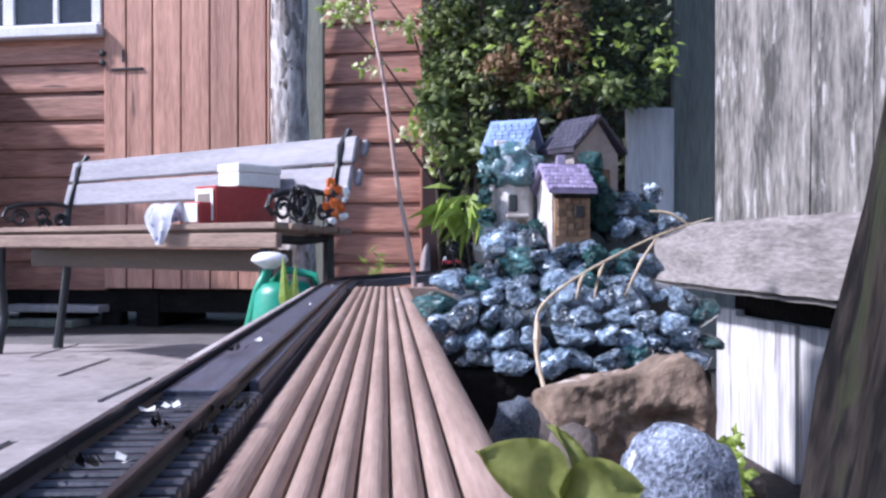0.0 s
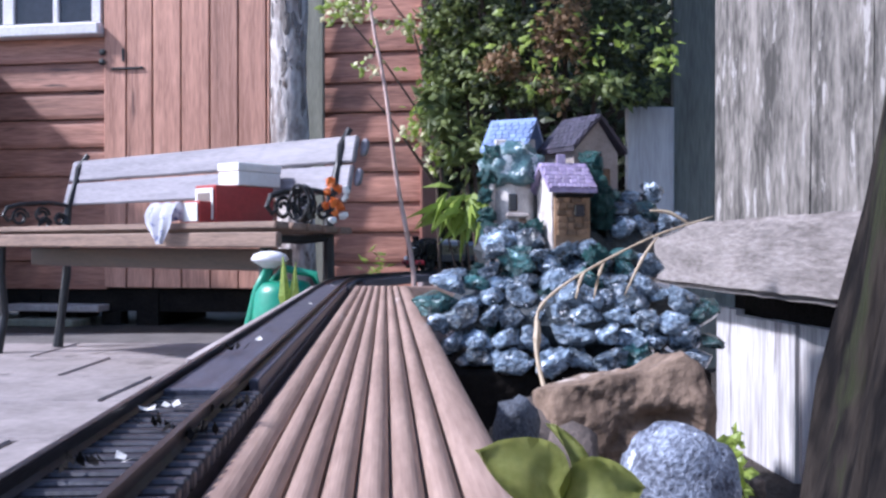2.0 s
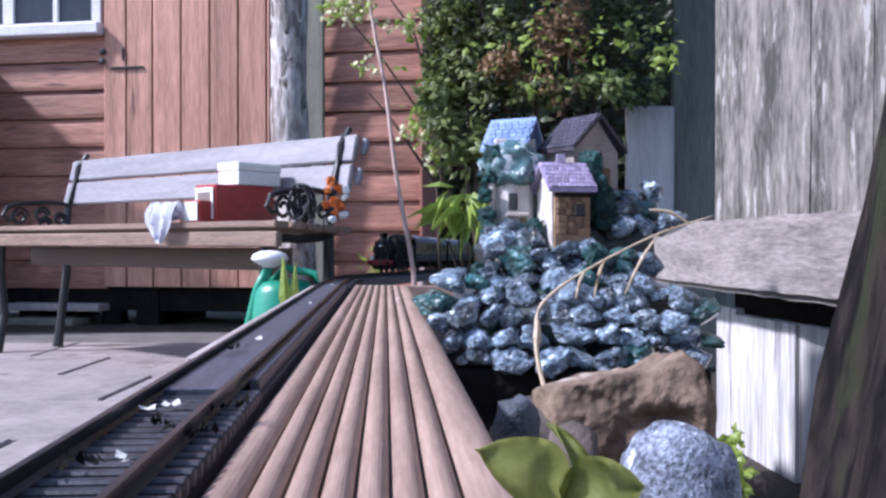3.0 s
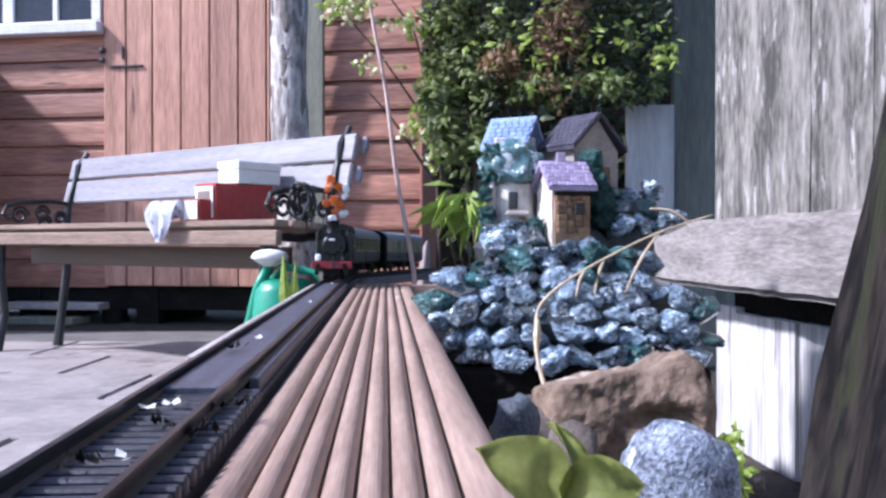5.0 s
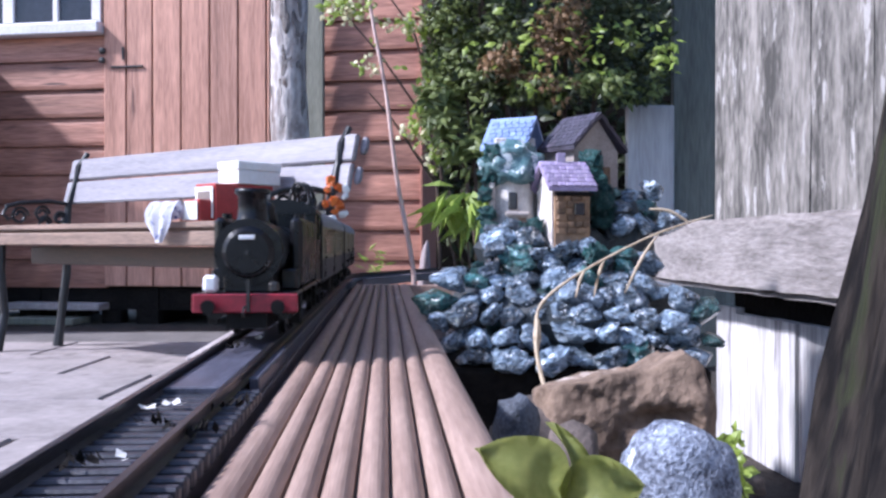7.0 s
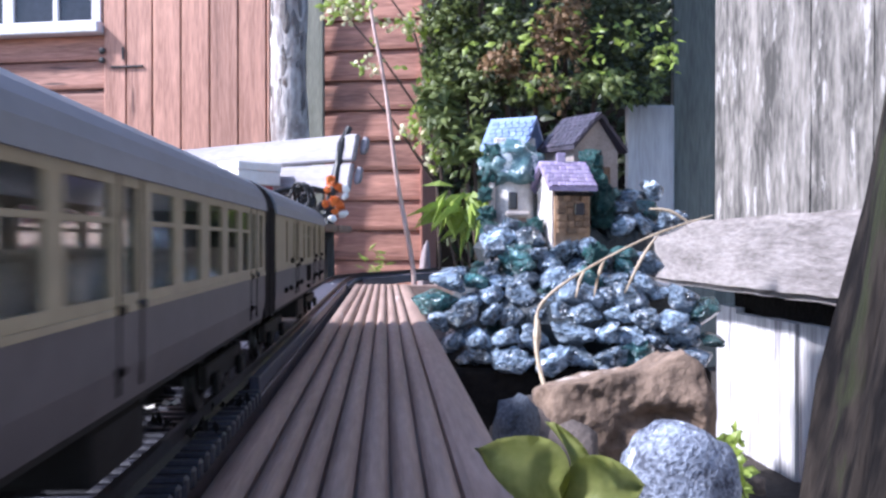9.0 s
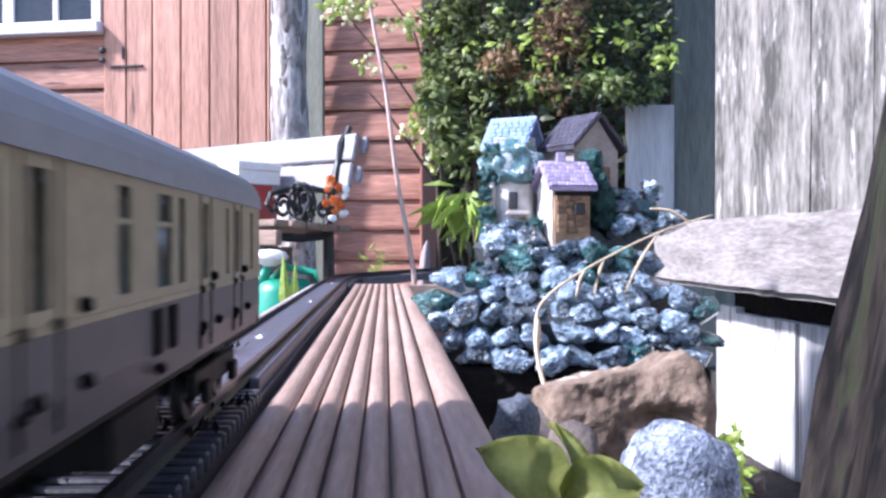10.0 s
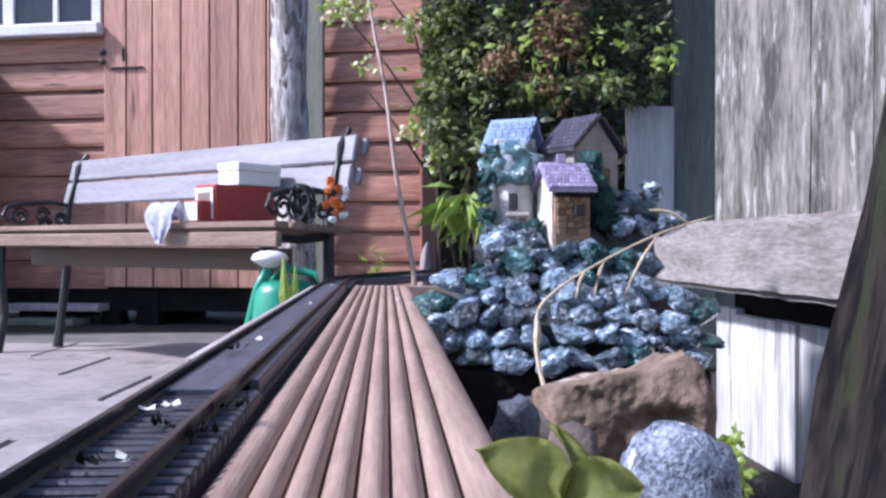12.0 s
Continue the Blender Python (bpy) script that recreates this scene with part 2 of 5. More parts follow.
def cyl(p, q, r0, r1=None, n=12, bm=None, caps=True):
    p, q = Vector(p), Vector(q)
    own = bmesh.new()
    bmesh.ops.create_cone(own, cap_ends=caps, segments=n, radius1=r0, radius2=r0 if r1 is None else r1, depth=(q - p).length)
    turn = (q - p).to_track_quat("Z", "Y").to_matrix().to_4x4()
    bmesh.ops.transform(own, matrix=Matrix.Translation((p + q) / 2) @ turn, verts=own.verts)
    return joined(bm, own)


def tube(points, radius, n=6, bm=None):
    """A round rod along points; radius is one number or one per point."""
    pts = [Vector(p) for p in points]
    rad = radius if isinstance(radius, (list, tuple)) else [radius] * len(pts)
    own = bmesh.new()
    rings = []
    for i, p in enumerate(pts):
        d = (pts[min(i + 1, len(pts) - 1)] - pts[max(i - 1, 0)]).normalized()
        side = d.cross(Vector((0.3, 0.2, 1))).normalized()
        up = side.cross(d)
        rings.append([own.verts.new(p + rad[i] * (math.cos(a) * side + math.sin(a) * up)) for a in (2 * math.pi * k / n for k in range(n))])
    for a, b in zip(rings, rings[1:]):
        for k in range(n):
            own.faces.new((a[k], a[(k + 1) % n], b[(k + 1) % n], b[k]))
    own.faces.new(rings[0][::-1])
    own.faces.new(rings[-1])
    return joined(bm, own)


def prism(outline, y0, y1, bm=None, steps=1):
    """Extrudes an outline of (x, z) along y."""
    own = bmesh.new()
    rows = [[own.verts.new((x, y0 + (y1 - y0) * k / steps, z)) for x, z in outline] for k in range(steps + 1)]
    for a, b in zip(rows, rows[1:]):
        for i in range(len(outline)):
            j = (i + 1) % len(outline)
            own.faces.new((a[i], a[j], b[j], b[i]))
    own.faces.new(rows[0][::-1])
    own.faces.new(rows[-1])
    return joined(bm, own)


def lump(sx, sy, sz, seed=0, rough=0.25, sub=2, freq=1.6, cuts=0):
    """An uneven stone of half sizes sx, sy, sz."""
    own = bmesh.new()
    bmesh.ops.create_icosphere(own, subdivisions=sub, radius=1)
    off = Vector((seed * 3.1, seed * 1.7, seed * 2.3))
    rnd = random.Random(seed)
    planes = [(Vector((rnd.gauss(0, 1), rnd.gauss(0, 1), rnd.gauss(0, 1))).normalized(), rnd.uniform(0.55, 0.85)) for _ in range(cuts)]
    for v in own.verts:
        d = v.co.normalized()
        k = 1 + rough * noise.noise(d * freq + off) + rough * 0.5 * noise.noise(d * freq * 3 + off)
        q = Vector([math.copysign(abs(c) ** 0.75, c) for c in d])
        q = q * k
        for nrm, far in planes:
            over = q.dot(nrm) - far
            if over > 0:
                q = q - nrm * over * 0.9
        v.co = Vector((q.x * sx, q.y * sy, q.z * sz))
    return own


def leaf_verts(verts, faces, at, direction, normal, length, width, bend=0.15):
    """Adds one pointed leaf of four triangles pairs to lists."""
    d = Vector(direction).normalized()
    s = d.cross(Vector(normal))
    s = s.normalized() if s.length > 1e-4 else Vector((1, 0, 0))
    up = s.cross(d)
    at = Vector(at)
    b = len(verts)
    verts += [at, at + d * length * 0.45 + s * width / 2 - up * bend * length * 0.2, at + d * length * 0.5 + up * length * 0.04,
              at + d * length * 0.45 - s * width / 2 - up * bend * length * 0.2, at + d * length - up * bend * length]
    faces += [(b, b + 1, b + 2), (b, b + 2, b + 3), (b + 1, b + 4, b + 2), (b + 2, b + 4, b + 3)]


def foliage(name, spots, count, length, material, parent, seed, hang=0.3, face=(0, -1, 0.6), label="", slim=0.55):
    """count leaves scattered through ellipsoids (centre, half sizes), with uneven density."""
    rnd = random.Random(seed)
    verts, faces = [], []
    weights = [(s[1][0] * s[1][1] * s[1][2]) ** 0.66 for s in spots]
    while len(faces) < count * 4:
        c, h = rnd.choices(spots, weights)[0]
        u = Vector((rnd.gauss(0, 1), rnd.gauss(0, 1), rnd.gauss(0, 1))).normalized() * rnd.random() ** 0.45
        p = Vector((c[0] + u.x * h[0], c[1] + u.y * h[1], c[2] + u.z * h[2]))
        if noise.noise(p * 9) < -0.12:
            continue
        d = Vector((rnd.gauss(0, 1), rnd.gauss(-0.3, 0.7), rnd.gauss(-hang, 0.6)))
        nrm = Vector(face) + Vector((rnd.gauss(0, 0.6), rnd.gauss(0, 0.6), rnd.gauss(0, 0.6)))
        k = length * rnd.uniform(0.6, 1.3)
        leaf_verts(verts, faces, p, d, nrm, k, k * slim * rnd.uniform(0.8, 1.2))
    ob = part(name, (verts, [], faces), material, parent, label)
    ob["kind"] = "stuff"
    return ob


# ---- setting ----
TRACK = pose(0, 0, 0, 0, 0, 3.68)      # track frame: x across, y along the line, seen from the camera's foot
DECK_Z = 0.307
RAIL_Z = 0.324
LINE_X = -0.1235                       # middle of the track


def ground():
    g = part("ground", box(-60, 60, -60, 60, -0.3, -0.012), M_EARTH, None)
    tagged(g, "bare dark garden earth beneath the paving", "ground", kind="structure")
    pav = thing("pavement", pose(0, 0, 0), "pale buff concrete paving slabs with dark joints", "paving", kind="structure")
    rnd = random.Random(4)
    slab = mesh_of(box(-0.296, 0.296, -0.221, 0.221, -0.04, 0.0, 0.006), "slab", M_PAVE)
    for i in range(-7, 1):
        for j in range(0, 8):
            x, y = i * 0.602 + 0.30 * (j % 2) - 0.30, 0.3 + j * 0.452
            if y > 3.5 or x > -0.35 - 0.35 * (y > 3.0):
                continue
            piece("slab", slab, pav, m=pose(x, y, rnd.uniform(-0.002, 0.002), rnd.uniform(-0.2, 0.2), rnd.uniform(-0.2, 0.2), rnd.uniform(-0.4, 0.4)))
    strip = part("concrete_strip", box(-4.6, -0.42, 3.70, 4.15, -0.04, -0.004, 0.004), M_CONC, None)
    tagged(strip, "grey concrete strip in front of the shed", "paving", kind="structure")
    bed = bmesh.new()
    bmesh.ops.create_grid(bed, x_segments=50, y_segments=70, size=0.5)
    for v in bed.verts:
        x, y = 0.03 + (v.co.x + 0.5) * 3.0, -0.6 + (v.co.y + 0.5) * 4.2
        v.co = Vector((x, y, -0.02 + 0.16 * min(1.0, max(0.0, (2.1 - y) / 0.3)) * min(1.0, max(0.0, (0.42 - x) / 0.10)) + 0.03 * noise.noise(Vector((x * 4, y * 4, 0))) + 0.012 * noise.noise(Vector((x * 19, y * 19, 3)))))
    b = part("soil_bed", bed, M_EARTH, None, soft=True)
    tagged(b, "dark soil of the raised garden bed beside the railway", "soil", kind="structure")


M_CONC = mat("concrete", (0.15, 0.135, 0.128), (0.08, 0.072, 0.068), 0.9, 8, 0.4, depth=0.003)


def decking():
    deck = thing("deck_board", TRACK, "grooved brown decking board running beside the model railway track", "decking")
    x0, x1 = -0.0812, 0.0605
    edges = [x0, *[-0.0606 + 0.0157 * k for k in range(7)], x1]
    out = []
    for a, b in zip(edges, edges[1:]):
        g = 0.0010
        w = b - a
        for k in range(9):
            f = k / 8
            out.append((a + g + (w - 2 * g) * f, DECK_Z - 0.0046 * (abs(2 * f - 1) ** 2.4)))
        out.append((b - g * 0.5, DECK_Z - 0.010))
        out.append((b + g * 0.5, DECK_Z - 0.010))
    out = out[:-2]
    out += [(x1, DECK_Z - 0.028), (x0, DECK_Z - 0.028)]
    part("board", prism(out, -0.7, 2.26, steps=24), M_DECK, deck)
    base = thing("railway_board", TRACK, "dark board carrying the model track with a pale weathered edge", "board")
    part("base_board", box(-0.175, -0.0875, -0.7, 2.66, DECK_Z - 0.03, DECK_Z - 0.002, 0.001), M_BASE, base)
    part("edging", box(-0.186, -0.1755, 0.84, 2.26, DECK_Z - 0.05, DECK_Z - 0.0, 0.0015), M_EDGE, base, "pale weathered timber edging")
    part("edge_strip", box(-0.183, -0.1755, -0.7, 0.838, DECK_Z - 0.05, DECK_Z - 0.002, 0.002), M_BASE, base, "dark worn edge strip")
    # legs of the railway, standing on the ground
    for s in (-0.5, 0.9, 2.05):
        part("leg", box(-0.17, -0.13, s, s + 0.04, 0.0, DECK_Z - 0.03), M_BASE, base)
        part("leg", box(-0.02, 0.02, s, s + 0.04, 0.0, DECK_Z - 0.028), M_BASE, deck)
    # board under the line beyond the bend
    bed = thing("branch_board", pose(-0.2955, 2.68, DECK_Z, 0, 0, 0) @ pose(0, 0, 0, math.degrees(-math.atan(FALL)), 0, -11.9), "dark board carrying the track past the shed", "board")
    part("board", box(-0.06, 0.065, 0.0, 3.8, -0.03, -0.003, 0.002), M_BASE, bed)
    for y in (0.4, 1.6, 2.8, 3.7):
        part("leg", box(-0.02, 0.02, y, y + 0.04, -0.30 + FALL * y, -0.03), M_BASE, bed)
    bat = part("cross_batten", box(-0.225, 0.06, 2.272, 2.296, DECK_Z - 0.06, DECK_Z - 0.0035, 0.002), M_DECK, None)
    tagged(bat, "brown batten across the end of the decking", "batten")
    pl = part("support_post", box(-0.04, 0.02, 2.274, 2.294, 0.0, DECK_Z - 0.0605), M_BASE, None)
    tagged(pl, "dark post under the batten", "post")


R, S0, TURN = 1.6, 2.468, radians(15.6)   # radius of the bend, where it begins, and its whole turn
FALL = 0.014                             # the line drops gently beyond the bend


def on_line(s):
    """Place and heading at s metres along the track from the camera; the line runs straight, bends right, and runs on past the shed."""
    a = radians(3.68)
    t, r = Vector((-math.sin(a), math.cos(a))), Vector((math.cos(a), math.sin(a)))
    z = RAIL_Z - FALL * max(0.0, s - 2.1)
    if s <= S0:
        p, h = r * LINE_X + t * s, a
    else:
        c = r * LINE_X + t * S0 + r * R
        k = min((s - S0) / R, TURN)
        h = a - k
        p = c + Vector((-math.cos(h), -math.sin(h))) * R
        if s - S0 > R * TURN:
            p = p + Vector((-math.sin(h), math.cos(h))) * (s - S0 - R * TURN)
    return Vector((p.x, p.y, z)), h


def track():
    tr = thing("railway_track", pose(0, 0, 0), "brass model railway rails on dark sleepers, curving away", "track", kind="structure")
    pts = [on_line(-0.7 + 0.02 * i) for i in range(360)]
    for side in (-1, 1):
        own = bmesh.new()
        prof = [(-0.0035, 0), (0.0035, 0), (0.0008, 0.002), (0.0008, 0.0065), (0.0018, 0.0072), (0.0018, 0.009), (-0.0018, 0.009), (-0.0018, 0.0072), (-0.0008, 0.0065), (-0.0008, 0.002)]
        rows = []
        for p, h in pts:
            r = Vector((math.cos(h), math.sin(h)))
            rows.append([own.verts.new((*(p.xy + r * (side * 0.0235 + x)), p.z - 0.009 + z)) for x, z in prof])
        for a, b in zip(rows, rows[1:]):
            for i in range(len(prof)):
                j = (i + 1) % len(prof)
                own.faces.new((a[i], a[j], b[j], b[i]))
        part("rail", own, M_RAIL, tr)
    me = mesh_of(box(-0.041, 0.041, -0.0038, 0.0038, -0.009, 0.0, 0.0012), "sleeper", M_SLEEPER)
    s = 0.0
    while s < 6.3:
        if not 0.60 < s < 2.0:
            p, h = on_line(s)
            piece("sleeper", me, tr, m=Matrix.Translation((p.x, p.y, p.z - 0.009)) @ Matrix.Rotation(h, 4, "Z"))
        s += 0.0145 if s < 0.6 else 0.03
    inf = thing("track_infill", TRACK, "flat slate-grey boards laid between and beside the rails", "board")
    part("inner_board", box(LINE_X - 0.0205, LINE_X + 0.0205, 0.585, 2.05, DECK_Z - 0.001, RAIL_Z - 0.005, 0.001), M_FELT, inf)
    part("outer_board", box(LINE_X + 0.0275, LINE_X + 0.035, 0.63, 2.05, DECK_Z - 0.001, RAIL_Z - 0.006, 0.001), M_FELT, inf)


SHED = Matrix.Translation((-0.094, 4.35, -0.0909)) @ Matrix.Rotation(radians(-9.3), 4, "Z") @ Matrix.Scale(1.22, 4)   # x runs along the wall, negative away from the corner


def shed():
    # wall_1: clad front of the shed with door and window
    zb, zt = 0.215, 2.3
    sh = thing("shed", SHED, "brown timber garden shed with shiplap cladding and a boarded door", "shed")
    door0, door1 = -1.385, -0.641
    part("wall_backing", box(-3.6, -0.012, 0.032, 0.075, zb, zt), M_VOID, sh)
    rnd = random.Random(7)

    def ship(w):
        o = bmesh.new()
        return prism([(0.0, 0.002), (0.018, 0.004), (0.020, 0.020), (0.012, 0.095), (0.006, 0.122), (0, 0.122)], 0, w, bm=o)
    left, right = mesh_of(ship(3.6 + door0), "board", M_SHED_L), mesh_of(ship(-door1 - 0.012), "board", M_SHED_L)
    turn = Matrix.Rotation(radians(-90), 4, "Z")
    z = zb
    while z < zt - 0.1:
        for me, x in ((left, -3.6), (right, door1)):
            if me is left and z > 1.30 and z < 2.0:
                continue
            piece("cladding_board", me, sh, m=Matrix.Translation((x, 0.031, z + rnd.uniform(-0.001, 0.001))) @ turn)
        z += 0.122
    d = part("door", box(door0, door1, 0.012, 0.03, zb + 0.01, 2.05), M_VOID, sh, "boarded door of upright planks")
    xs = [door0, -1.281, -1.161, -1.0335, -0.9055, -0.781, -0.658, door1]
    for a, b in zip(xs, xs[1:]):
        part("plank", box(a + 0.003, b - 0.003, -0.006, 0.011, zb + 0.012, 2.04, 0.003), M_DOOR, d)
    lat = part("latch", box(-1.346, -1.20, -0.014, -0.0065, 1.150, 1.160, 0.002), M_IRON, d, "black iron bolt")
    part("bolt_plate", box(-1.298, -1.288, -0.0125, -0.0065, 1.185, 1.24, 0.002), M_IRON, d)
    for z in (1.185, 1.225):
        part("hinge_knuckle", lump(0.014, 0.01, 0.014, 3, 0.1), M_STEEL, d, "bright metal lock knuckle", m=pose(-1.385, -0.014, z))
    # window with white frame and sill
    w = part("window", box(-2.3, -1.40, 0.0, 0.026, 1.3485, 1.362, 0.003), M_WHITE, sh, "white-painted window frame")
    part("sill", box(-2.32, -1.388, -0.045, 0.02, 1.298, 1.348, 0.006), M_WHITE, w, "chipped white window sill")
    for a, b in ((-1.442, -1.40), (-1.622, -1.598), (-1.86, -1.808), (-2.05, -2.02), (-2.29, -2.25)):
        part("frame", box(a, b, -0.002, 0.028, 1.3622, 2.02, 0.003), M_WHITE, w)
    for a, b in ((-1.598, -1.442), (-1.808, -1.622), (-2.02, -1.86), (-2.25, -2.05)):
        part("pane", box(a, b, 0.012, 0.018, 1.3622, 2.02), M_GLASSDARK, w, "dark window pane")
    part("corner_post", box(-0.0115, 0.0, -0.02, 0.30, zb, zt, 0.003), M_SHED_C, sh, "upright corner trim")
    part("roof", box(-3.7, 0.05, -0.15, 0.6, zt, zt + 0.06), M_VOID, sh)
    # bearers and joist are coloured near black for the shade beneath the shed
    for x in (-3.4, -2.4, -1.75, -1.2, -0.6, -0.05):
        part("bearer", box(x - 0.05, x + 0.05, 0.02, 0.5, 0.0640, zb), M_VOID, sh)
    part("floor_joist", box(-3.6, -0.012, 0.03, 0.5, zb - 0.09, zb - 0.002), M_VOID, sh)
    # timbers stored under the shed
    for x0, x1, z, y, c in ((-1.80, -1.38, 0.125, -0.06, M_EDGE), (-1.76, -1.46, 0.066, -0.12, M_GREYPLANK), (-2.2, -1.86, 0.066, -0.02, M_GREYPLANK)):
        t = part("stored_plank", box(x0, x1, y, y + 0.14, z, z + 0.03, 0.004), c, None, m=SHED)
        tagged(t, "grey weathered plank stored under the shed", "plank", group="planks under the shed")
    # blocks take the same near-black, standing in for shade
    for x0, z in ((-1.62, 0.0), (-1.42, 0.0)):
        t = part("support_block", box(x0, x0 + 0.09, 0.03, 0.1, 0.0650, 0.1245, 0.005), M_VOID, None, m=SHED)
        tagged(t, "block under the stored planks, near black for the shade there", "block")


def shade_wall():
    """Plain boarded wall out of view, added to shade the shed's lower left."""
    w = thing("shade_wall_west", pose(-2.52, 0, 0), "plain weathered boarded wall out of view, added to shade the shed", "wall", kind="structure")
    me = mesh_of(box(-0.012, 0.012, 0.003, 0.117, 0.0, 1.44, 0.003), "board", M_PANEL)
    for k in range(7):
        piece("board", me, w, m=pose(0, 3.90 + 0.12 * k, 0))


M_SHED_L = mat("shed_board", (0.45, 0.21, 0.143), (0.175, 0.068, 0.043), 0.6, 3.2, 0.7, stretch=(7, 0.5, 7), vary=0.22, spread=0.5, spot=(0.06, 0.024, 0.018), spot_scale=2.6, spot_at=0.63, depth=0.003)
M_SHED_C = mat("shed_corner", (0.36, 0.15, 0.10), (0.20, 0.08, 0.055), 0.62, 5, 0.35, stretch=(6, 6, 0.7), depth=0.002)


def slab_of(x0, x1, y0, y1, z0, z1, seed, rough):
    """A board with a worn, gently uneven face."""
    own = box(x0, x1, y0, y1, z0, z1)
    bmesh.ops.subdivide_edges(own, edges=[q for q in own.edges if abs(q.verts[0].co.z - q.verts[1].co.z) > 0.1], cuts=28)
    bmesh.ops.subdivide_edges(own, edges=[q for q in own.edges if abs(q.verts[0].co.y - q.verts[1].co.y) > 0.05], cuts=5)
    for v in own.verts:
        v.co.x += rough * noise.noise(Vector((seed, v.co.y * 30, v.co.z * 5)))
        v.co.y += 0.0012 * noise.noise(Vector((v.co.y * 9, seed, v.co.z * 7)))
    return own


def fence():
    # near fence beside the railway, seen at a slant: planks and a heavy rail
    F = Matrix.Translation((0.75, 0, 0)) @ Matrix.Rotation(radians(4.98), 4, "Z")
    fe = thing("fence", F, "weathered grey upright plank fence with a heavy rail", "fence")
    rnd = random.Random(3)
    seams = [-0.60, -0.31, -0.08, 0.20, 0.44, 0.70, 0.92, 1.14, 1.325, 1.51, 1.705, 1.945]
    for y, y1 in zip(seams, seams[1:]):
        back = rnd.uniform(0, 0.006) + (0.008 if y1 > 1.9 else 0)
        part("plank", slab_of(back, 0.024, y + 0.002, y1 - 0.002, 0.384, 1.9, rnd.random() * 50, 0.0025), M_FENCE, fe)
    y = -0.6
    while y < 1.9:
        w = rnd.uniform(0.11, 0.15)
        y1 = min(y + w, 1.945)
        part("lower_board", slab_of(0.010 + rnd.uniform(0, 0.006), 0.035, y + 0.002, y1 - 0.002, -0.05, 0.272 + rnd.uniform(-0.006, 0.006), rnd.random() * 50, 0.002), M_PALEBOARD, fe, "paler lower board")
        y = y1
    # near-black board stands in for the rail's shade
    part("backing", box(0.055, 0.075, -0.6, 1.94, 0.0, 0.383), M_VOID, fe, "near-black board for the shade under the rail")
    rail = box(-0.085, -0.002, -0.55, 2.2, 0.322, 0.458, 0.011, seg=2)
    bmesh.ops.subdivide_edges(rail, edges=[q for q in rail.edges if abs(q.verts[0].co.y - q.verts[1].co.y) > 1], cuts=60)
    for v in rail.verts:
        v.co += Vector((0.003 * noise.noise(v.co * 9), 0, 0.004 * noise.noise(Vector((1, v.co.y * 5, v.co.z * 3))) + 0.0025 * noise.noise(Vector((4, v.co.y * 22, v.co.z * 9)))))
    part("rail", rail, M_RAILWOOD, fe, "thick horizontal fence rail")
    part("post", box(0.025, 0.1, 1.85, 1.93, 0.384, 1.9), M_FENCE, fe)
    back = thing("back_fence", pose(0, 0, 0), "grey upright fence panels behind the rockery", "fence")
    for x0, x1, y in ((0.60, 0.755, 2.9), (0.757, 0.90, 2.93), (0.902, 1.2, 2.97), (1.202, 1.6, 2.99), (1.602, 2.1, 3.0)):
        part("panel", box(x0, x1, y, y + 0.03, 0.0, 0.86 if x0 < 0.7 else 2.0, 0.004), M_PANEL_PALE if x0 < 0.7 else M_PANEL, back)
    # added backdrop: hides the sky, its near-black colour stands for shade
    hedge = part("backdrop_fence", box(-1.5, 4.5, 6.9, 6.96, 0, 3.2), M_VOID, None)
    tagged(hedge, "added near-black backdrop for the shade behind the shrubs", "fence", kind="structure")
    post = thing("garden_post", pose(0, 0, 0), "mossy leaning timber post, its deep shade put into near-black colour", "post")
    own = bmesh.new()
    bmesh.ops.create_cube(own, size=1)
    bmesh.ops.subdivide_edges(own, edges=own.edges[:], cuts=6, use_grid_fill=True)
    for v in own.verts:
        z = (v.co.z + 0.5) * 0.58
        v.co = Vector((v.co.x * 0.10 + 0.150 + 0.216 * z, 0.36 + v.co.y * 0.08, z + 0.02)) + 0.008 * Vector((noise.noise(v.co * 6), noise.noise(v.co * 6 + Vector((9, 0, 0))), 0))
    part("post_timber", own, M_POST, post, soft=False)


def wheel_mesh(r, name="wheelset"):
    b = bmesh.new()
    for sx in (-1, 1):
        cyl((sx * 0.0215, 0, 0), (sx * 0.0255, 0, 0), r, n=20, bm=b)
        cyl((sx * 0.0195, 0, 0), (sx * 0.0214, 0, 0), r + 0.002, n=20, bm=b)
        for k in range(5):
            a = 2 * math.pi * k / 5
            cyl((sx * 0.0262, 0, 0), (sx * 0.0262, math.cos(a) * r * 0.8, math.sin(a) * r * 0.8), 0.0012, n=4, bm=b)
    cyl((-0.0195, 0, 0), (0.0195, 0, 0), 0.0025, n=8, bm=b)
    return mesh_of(b, name, M_STEEL)


WHEELS = []          # (object, place in its vehicle, radius)


def add_wheel(parent, y, r, me):
    w = piece("wheelset", me, parent, m=pose(0, y, r))
    WHEELS.append((w, (0, y, r), r))
    return w


